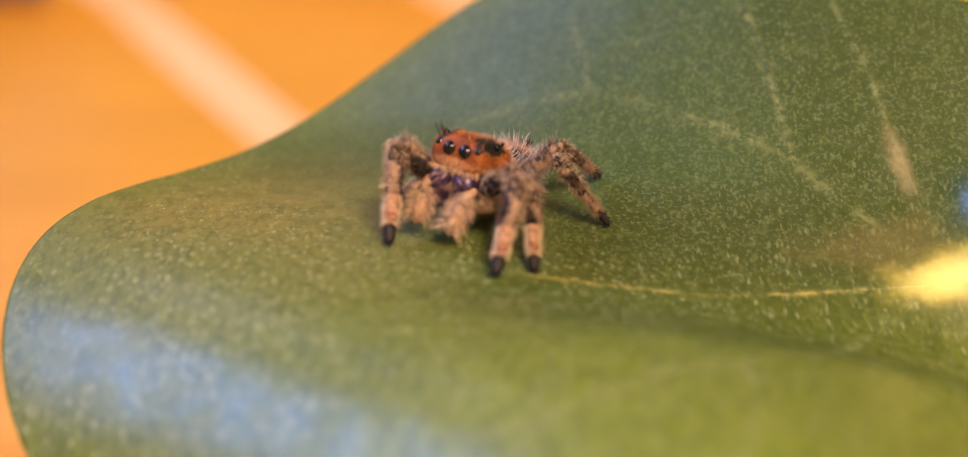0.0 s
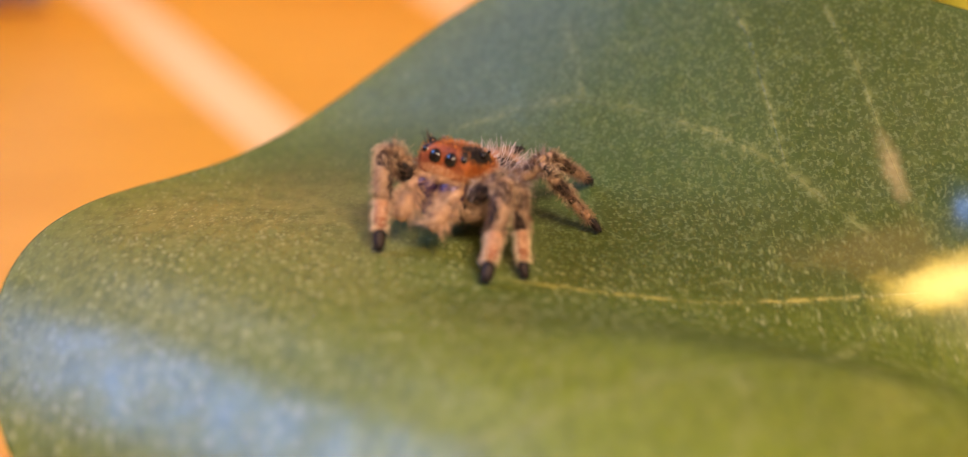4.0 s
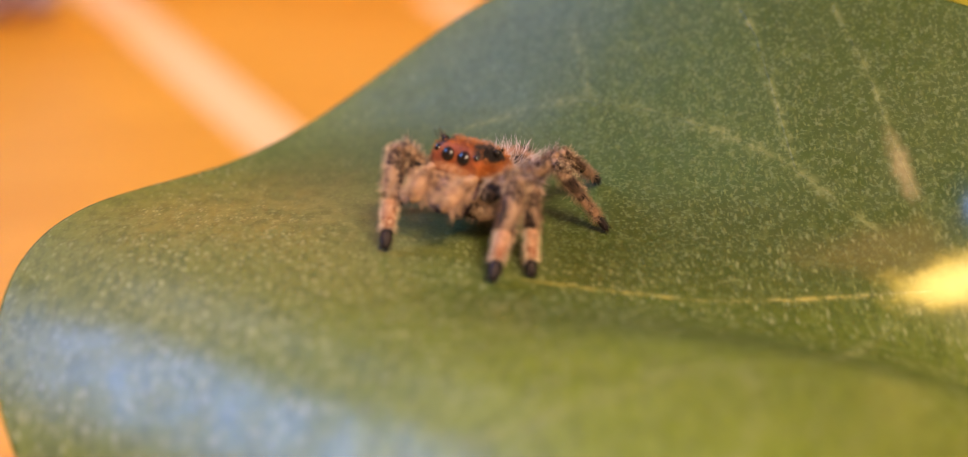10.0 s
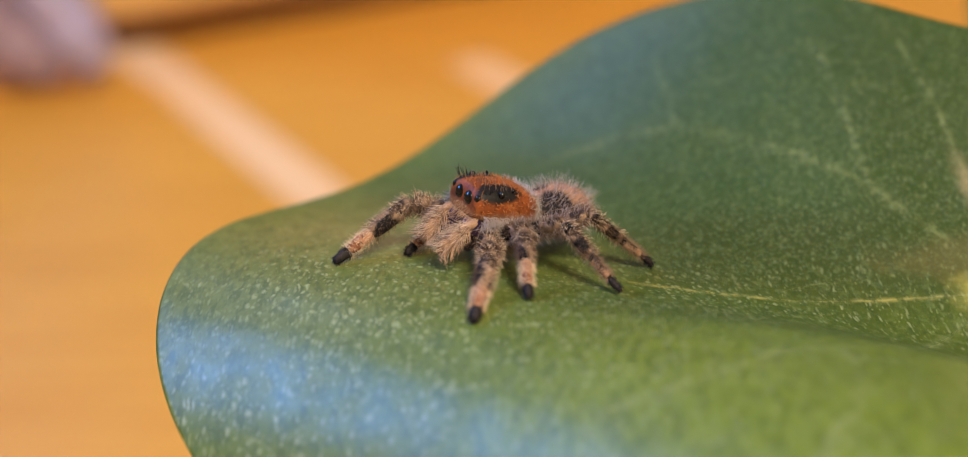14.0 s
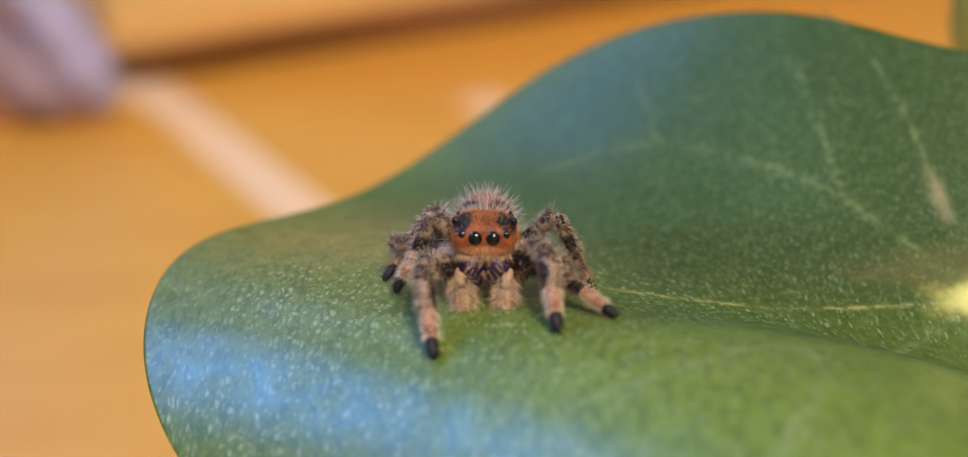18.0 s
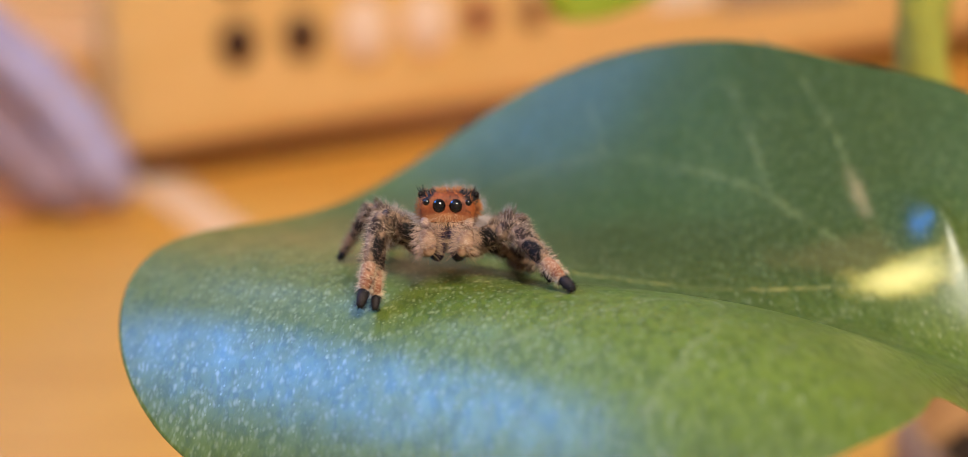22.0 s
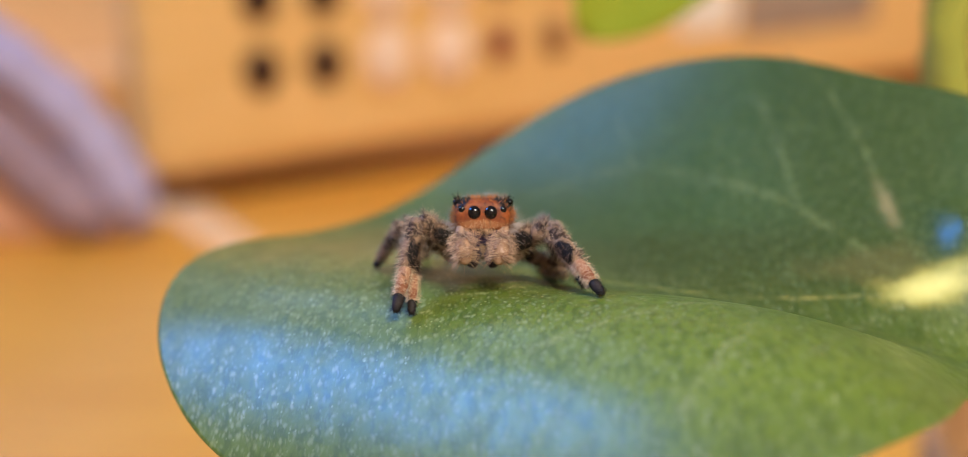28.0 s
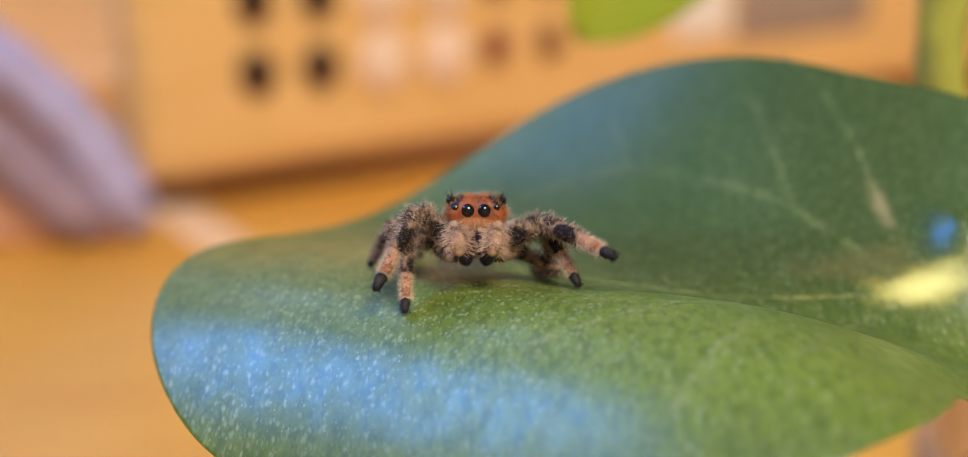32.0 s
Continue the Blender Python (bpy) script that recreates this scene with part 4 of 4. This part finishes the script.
    cx = part("coxa", ball(girth, (side * (jx - 0.01), jy, -0.115), 14, 10), LEG_KNEE, parent)
    hairs("coxa_hair", ellipsoid_spots(girth, (side * (jx - 0.01), jy, -0.115), 240, seed + 6), cx, HAIR_TAN, seed + 6, 0.045, 0.0015)
    LEGS[("R" if side > 0 else "L") + str(n)] = (femur, tibia, Vector((side * jx, jy, -0.10 if n == 1 else -0.085)), up, low * 0.985)


PALPS = {}


def palp(parent, side):
    """A feeler like a small club with a fan of long curved hairs, darker between."""
    bm = tube(spline([(0, 0, 0.04), (0, 0.02, -0.06), (0, 0.015, -0.17), (0, -0.01, -0.28)], 14), [0.024, 0.030, 0.034, 0.036, 0.038, 0.041, 0.046, 0.052, 0.056, 0.057, 0.055, 0.048, 0.036, 0.016], 16, flat=0.85)
    p = part("pedipalp", bm, PALP, parent, "cream feathery pedipalp")
    rnd = random.Random(70 + side)
    fan, fore, dark = [], [], []
    for _ in range(300):
        s, a = rnd.uniform(0.05, 1.0), rnd.gauss(0, 0.6) + math.pi * rnd.randint(0, 1)
        r = 0.032 + 0.024 * math.sin(s * 2.6)
        nn = Vector((math.cos(a), math.sin(a) * 0.85, 0))
        fan.append((Vector((0, 0.01, -0.27 * s)) + nn * r, (nn + Vector((0, 0.15, -0.15))).normalized()))
    for _ in range(260):
        s, a = rnd.uniform(0.02, 1.0), rnd.gauss(math.pi / 2, 0.75)
        r = 0.032 + 0.024 * math.sin(s * 2.6)
        nn = Vector((math.cos(a), math.sin(a) * 0.85, 0))
        (fore if rnd.random() < 0.6 else dark).append((Vector((0, 0.01, -0.27 * s)) + nn * r, (nn + Vector((0, 0.1, -0.5))).normalized()))
    hairs("feathery_hair", fan, p, HAIR_PEACH, 71 + side, 0.088, 0.0013, Vector((0, 0.15, -0.45)), 0.14)
    hairs("front_hair", fore, p, HAIR_PALE, 75 + side, 0.062, 0.0012, Vector((0, 0, -0.4)), 0.2)
    hairs("dark_hair", dark, p, HAIR_BROWN, 79 + side, 0.05, 0.0016, Vector((0, 0, -0.5)), 0.2)
    PALPS[side] = p


def build_spider():
    sp = thing("jumping_spider", "furry orange and tan jumping spider standing on the leaf", "spider")
    shell = carapace(sp)
    for s in (-1, 1):
        spider_eye(shell, s * 0.055, 0.262, 0.135, 0.050)
        spider_eye(shell, s * 0.136, 0.262, 0.155, 0.027)
        spider_eye(shell, s * 0.183, 0.120, 0.203, 0.024)
        spider_eye(shell, s * 0.165, 0.02, 0.225, 0.012)
        bm = tube(spline([(s * 0.08, 0.17, 0.0), (s * 0.081, 0.215, -0.06), (s * 0.078, 0.222, -0.15), (s * 0.06, 0.18, -0.235)], 10), [0.06, 0.082, 0.09, 0.092, 0.09, 0.084, 0.074, 0.06, 0.042, 0.016], 16)
        jaw = part("chelicera", bm, CHEL, sp, "iridescent dark violet jaw")
        rj = random.Random(40 + s)
        spots = []
        for _ in range(26):
            x, z = s * rj.uniform(0.0, 0.13), rj.uniform(-0.11, 0.01)
            spots.append((Vector((x, 0.312, z)), Vector((s * 0.3, 0.5, -0.5))))
        hairs("jaw_whiskers", spots, jaw, HAIR_CHIN, 44 + s, 0.05, 0.0013, spread=0.25)
        palp(sp, s)
    part("underside", ball((0.2, 0.27, 0.115), (0, -0.01, -0.085), 20, 12), LEG_KNEE, sp)
    ab = part("abdomen", ball((0.205, 0.28, 0.185), (0, 0, 0), 32, 22), ABDOMEN, sp, "plump tan abdomen with black patches")
    ab.location = (0, -0.49 * CM, 0.015 * CM)
    ab.rotation_euler = (radians(-8), 0, 0)
    hairs("long_hair", ellipsoid_spots((0.205, 0.28, 0.185), (0, 0, 0), 460, 11, lambda p: p.z > -0.08), ab, HAIR_GREY, 12, 0.11, 0.0016, Vector((0, -0.15, 0.15)), 0.3)
    hairs("short_fur", ellipsoid_spots((0.205, 0.28, 0.185), (0, 0, 0), 1500, 13), ab, HAIR_TAN, 14, 0.045, 0.0016, Vector((0, -0.6, 0)), 0.4)
    part("waist", tube([(0, -0.2, 0.05), (0, -0.33, 0.05)], [0.08, 0.08], 12), LEG_DARK, sp)
    for n in (1, 2, 3, 4):
        for side in (1, -1):
            leg(sp, side, n)
    return sp


SPIDER = build_spider()

# ---- how it moves ----
# seconds, the point between the main eyes (cm), turn to the west of south, nose down (degrees)
BODY = [
    (0, 0.29, 0.84, 0.05, 33, -26), (3, 0.25, 0.80, 0.05, 33, -26), (6, 0.29, 0.84, 0.05, 33, -26), (9, 0.29, 0.83, 0.05, 33, -26), (10.3, 0.30, 0.81, 0.05, 34, -25),
    (11, 0.01, 0.53, 0.05, 44, -16), (12, -0.49, 0.51, 0.05, 62, -15), (13, -0.46, 0.44, 0.05, 62, -15), (14, -0.40, 0.52, 0.05, 60, -15), (15, -0.36, 0.48, 0.05, 51, -14), (16.5, -0.26, 0.39, 0.06, 32, -13),
    (17, -0.29, 0.28, 0.06, 22, -12), (18, -0.14, -0.23, 0.14, 2, -10), (19, -0.06, -0.46, 0.22, -3, -8), (20, -0.06, -0.46, 0.22, -2, -9),
    (21, 0.0, -0.42, 0.27, 1, -14), (22, 0.0, -0.45, 0.28, 2, -17), (24, 0.0, -0.50, 0.30, 1, -18), (26, 0.0, -0.48, 0.29, 1, -18), (32, 0.0, -0.47, 0.29, 0, -18),
]
# for each foot: seconds, x, y and, where it is lifted, z
STEPS = {
    "R1": [(0, -0.12, 0.50), (10.5, -0.12, 0.50), (11.0, -0.60, 0.24, -0.30), (12, -1.01, 0.20), (13, -1.2, 0.50), (14, -1.24, 0.46), (15, -1.2, 0.40), (16.5, -0.81, -0.04), (17, -0.73, -0.24), (17.5, -0.6, -0.6), (18, -0.44, -0.90), (19, -0.40, -1.10), (20, -0.44, -1.13),
           (21, -0.44, -0.99), (22, -0.56, -0.90, -0.25), (23, -0.48, -1.18), (24, -0.65, -0.80, -0.11), (25, -0.50, -1.13), (27.5, -0.47, -0.99), (28, -0.57, -0.88, -0.26), (28.5, -0.50, -1.0), (29, -0.54, -0.90, -0.21), (29.5, -0.43, -0.92), (30, -0.55, -0.88), (30.5, -0.5, -0.95), (31, -0.64, -0.85, -0.22), (31.5, -0.48, -1.05), (32, -0.66, -0.85, -0.13)],
    "R2": [(0, -0.10, 1.27), (10.5, -0.10, 1.27), (11.0, -0.19, 0.57), (11.4, -0.77, 0.56), (15, -0.77, 0.56), (16.5, -0.75, 0.2), (18, -0.70, -0.07), (18.4, -0.70, -0.07), (19, -0.46, -0.84), (32, -0.46, -0.84)],
    "R3": [(0, 0.62, 1.85), (10.7, 0.62, 1.85), (11.5, -0.30, 1.66), (16, -0.30, 1.66), (17.5, -0.78, 0.14), (32, -0.77, 0.14)],
    "R4": [(0, 0.86, 1.92), (10.8, 0.86, 1.92), (11.6, 0.25, 1.45), (16.2, 0.25, 1.45), (18.2, -0.42, 0.66), (32, -0.42, 0.55)],
    "L1": [(0, 0.50, 0.10), (10.5, 0.50, 0.10), (11.0, 0.17, -0.34), (11.6, -0.35, -0.63), (15.5, -0.36, -0.63), (16.4, -0.30, -0.56), (17, 0.11, -0.72), (18, 0.28, -0.88), (19, 0.73, -1.18), (19.5, 0.79, -1.0, 0.24), (20, 0.88, -1.08),
           (21, 0.83, -1.08), (22, 0.80, -1.07), (23, 0.78, -1.0, -0.05), (24, 0.79, -0.95, -0.08), (25, 0.77, -1.04), (30, 0.77, -1.06), (31, 0.80, -1.04), (31.5, 0.80, -1.04), (32, 0.90, -0.95, 0.14)],
    "L2": [(0, 0.74, 0.25), (10.7, 0.74, 0.25), (11.4, -0.01, -0.32), (15.8, -0.01, -0.31), (16.5, 0.13, -0.05), (17, 0.30, -0.42), (17.4, 0.30, -0.42), (18, 0.65, -0.66), (20, 0.68, -0.74), (32, 0.68, -0.76)],
    "L3": [(0, 1.27, 0.88), (10.65, 1.27, 0.88), (11.3, 0.58, -0.09), (32, 0.57, -0.12)],
    "L4": [(0, 1.27, 1.41), (11.0, 1.27, 1.41), (11.5, 0.89, 0.57), (17, 0.86, 0.48), (17.25, 0.86, 0.48), (17.9, 0.45, 0.32), (32, 0.42, 0.30)],
}
# seconds at which the palps are raised (1) or hang (0)
PALP_BEAT = [(0, 0), (0.5, 0.4), (1, 0.9), (1.5, 1), (2, 0.1), (2.5, 0.1), (3, 1), (3.5, 0), (4.5, 0.8), (5.5, 0.9), (6, 0), (6.5, 0.6), (7, 0.9), (7.5, 0.1), (8, 1), (8.5, 0), (9, 0.9), (9.5, 0.5), (10, 0.9), (10.5, 0.1), (11, 0.1),
             (12, 0.5), (13, 0.25), (14, 0.6), (15, 0.5), (16.5, 0.3), (17, 0.1), (18, 0), (18.5, 0.4), (19, 0.75), (19.5, 0.6), (20, 0.7), (20.5, 1), (21, 0.1), (21.5, 0.9), (22, 0.9), (22.5, 0.1), (23, 0.6), (24, 1), (24.5, 0), (25, 0.7), (25.5, 1),
             (26.5, 0.3), (27.5, 0), (28, 0.8), (28.5, 1), (29, 0.1), (29.5, 0.9), (30, 0.1), (30.5, 0), (31, 0.7), (31.3, 0.1), (31.6, 0.1), (32, 1)]


def between(rows, t):
    """The row before t, the row after, and how far t is on the way."""
    for a, b in zip(rows, rows[1:]):
        if a[0] <= t <= b[0]:
            return a, b, (t - a[0]) / (b[0] - a[0])
    return rows[-1], rows[-1], 0.0


def eased(f):
    return f * f * (3 - 2 * f)


EYE_SPOT = Vector((0, 0.30, 0.135))


def body_at(t):
    a, b, f = between(BODY, t)
    x, y, z, yaw, dip = (p + (q - p) * eased(f) for p, q in zip(a[1:], b[1:]))
    turn = Matrix.Rotation(radians(180 - yaw), 4, "Z") @ Matrix.Rotation(radians(-dip), 4, "X")
    return Matrix.Translation(Vector((x, y, z)) - turn.to_3x3() @ EYE_SPOT) @ turn


def foot_at(name, t):
    a, b, f = between(STEPS[name], t)
    pa, pb = (Vector(r[1:4]) if len(r) > 3 else on_leaf(r[1], r[2], 0.025) for r in (a, b))
    p = pa.lerp(pb, eased(f))
    far = (pb - pa).length
    if far > 0.12:
        p.z += 0.25 * min(far, 0.6) * math.sin(math.pi * f)
    return p


def aim(origin, way):
    """A pose with +Y along the way and +Z as far up as it can."""
    y = way.normalized()
    x = y.cross((0, 0, 1)).normalized()
    z = x.cross(y)
    return Matrix.Translation(origin * CM) @ Matrix((x, y, z)).transposed().to_4x4()


# which way the knees of each pair point: outward, forward, up
KNEE = {"R1": (0.5, 0.2, 0.5), "L1": (0.6, 0.15, 0.75), "R2": (0.3, -0.7, 0.3), "L2": (0.5, 0.1, 0.35), "R3": (0.5, -0.2, -0.05), "L3": (0.4, -0.1, 0.55), "R4": (0.5, -0.3, -0.05), "L4": (0.5, -0.2, 0.6)}

# at rest in the beginning, then while it stretches ahead, then once it has turned to face forward
RESTING = {"R1": (0.45, 0.75, 0.05)}
MIDWAY = {"R1": ((0.5, -0.5, 0.8), 10.8, 11.5, 15.8, 17.0), "L1": ((0.5, -0.2, 1.2), 10.8, 11.5, 17.6, 18.6)}
LATE = {"R2": (0.6, 0.15, 0.4), "L3": (1.0, 0.3, -0.15), "L4": (1.0, 0.5, -0.4)}


def leg_poses(name, t, body):
    """Femur and tibia in the spider's space, knee up, foot where it stands."""
    _, _, hip, up, low = LEGS[name]
    foot = body.inverted() @ foot_at(name, t)
    d = foot - hip
    far = min(d.length, (up + low) * 0.985)
    d = d.normalized()
    along = (up * up + far * far - low * low) / (2 * far)
    rise = math.sqrt(max(up * up - along * along, 0.0))
    ox, oy, oz = KNEE[name]
    if name in RESTING:
        f = eased(min(max((11.5 - t) / 0.7, 0), 1))
        ox, oy, oz = (p + (q - p) * f for p, q in zip((ox, oy, oz), RESTING[name]))
    if name in MIDWAY:
        way, t0, t1, t2, t3 = MIDWAY[name]
        f = eased(min(max((t - t0) / (t1 - t0), 0), 1)) * eased(min(max((t3 - t) / (t3 - t2), 0), 1))
        ox, oy, oz = (p + (q - p) * f for p, q in zip((ox, oy, oz), way))
    if name in LATE:
        f = eased(min(max((t - 17.2) / 1.2, 0), 1))
        ox, oy, oz = (p + (q - p) * f for p, q in zip((ox, oy, oz), LATE[name]))
    out = Vector((math.copysign(ox, hip.x), oy, oz))
    lift = (out - d * out.dot(d)).normalized()
    knee = hip + d * along + lift * rise
    return aim(hip, knee - hip), aim(knee, hip + d * far - knee)


def motions():
    times = [k * 0.25 for k in range(129)]
    bodies = {t: body_at(t) for t in times}
    walk(SPIDER, [(t, Matrix.Translation(m.translation * CM) @ m.to_3x3().to_4x4()) for t, m in bodies.items()])
    for name, (femur, tibia, *_) in LEGS.items():
        rows = [(t, *leg_poses(name, t, m)) for t, m in bodies.items()]
        walk(femur, [(t, a) for t, a, _ in rows])
        walk(tibia, [(t, b) for t, _, b in rows])
    for side, p in PALPS.items():
        rows = []
        for t, v in PALP_BEAT:
            m = at(side * (0.15 - 0.005 * v), 0.255 + 0.03 * v, -0.105 + 0.135 * v) @ Matrix.Rotation(radians(side * (8 + 5 * v)), 4, "Y") @ Matrix.Rotation(radians(24 + 26 * v), 4, "X")
            rows.append((t, m))
        walk(p, rows)


motions()
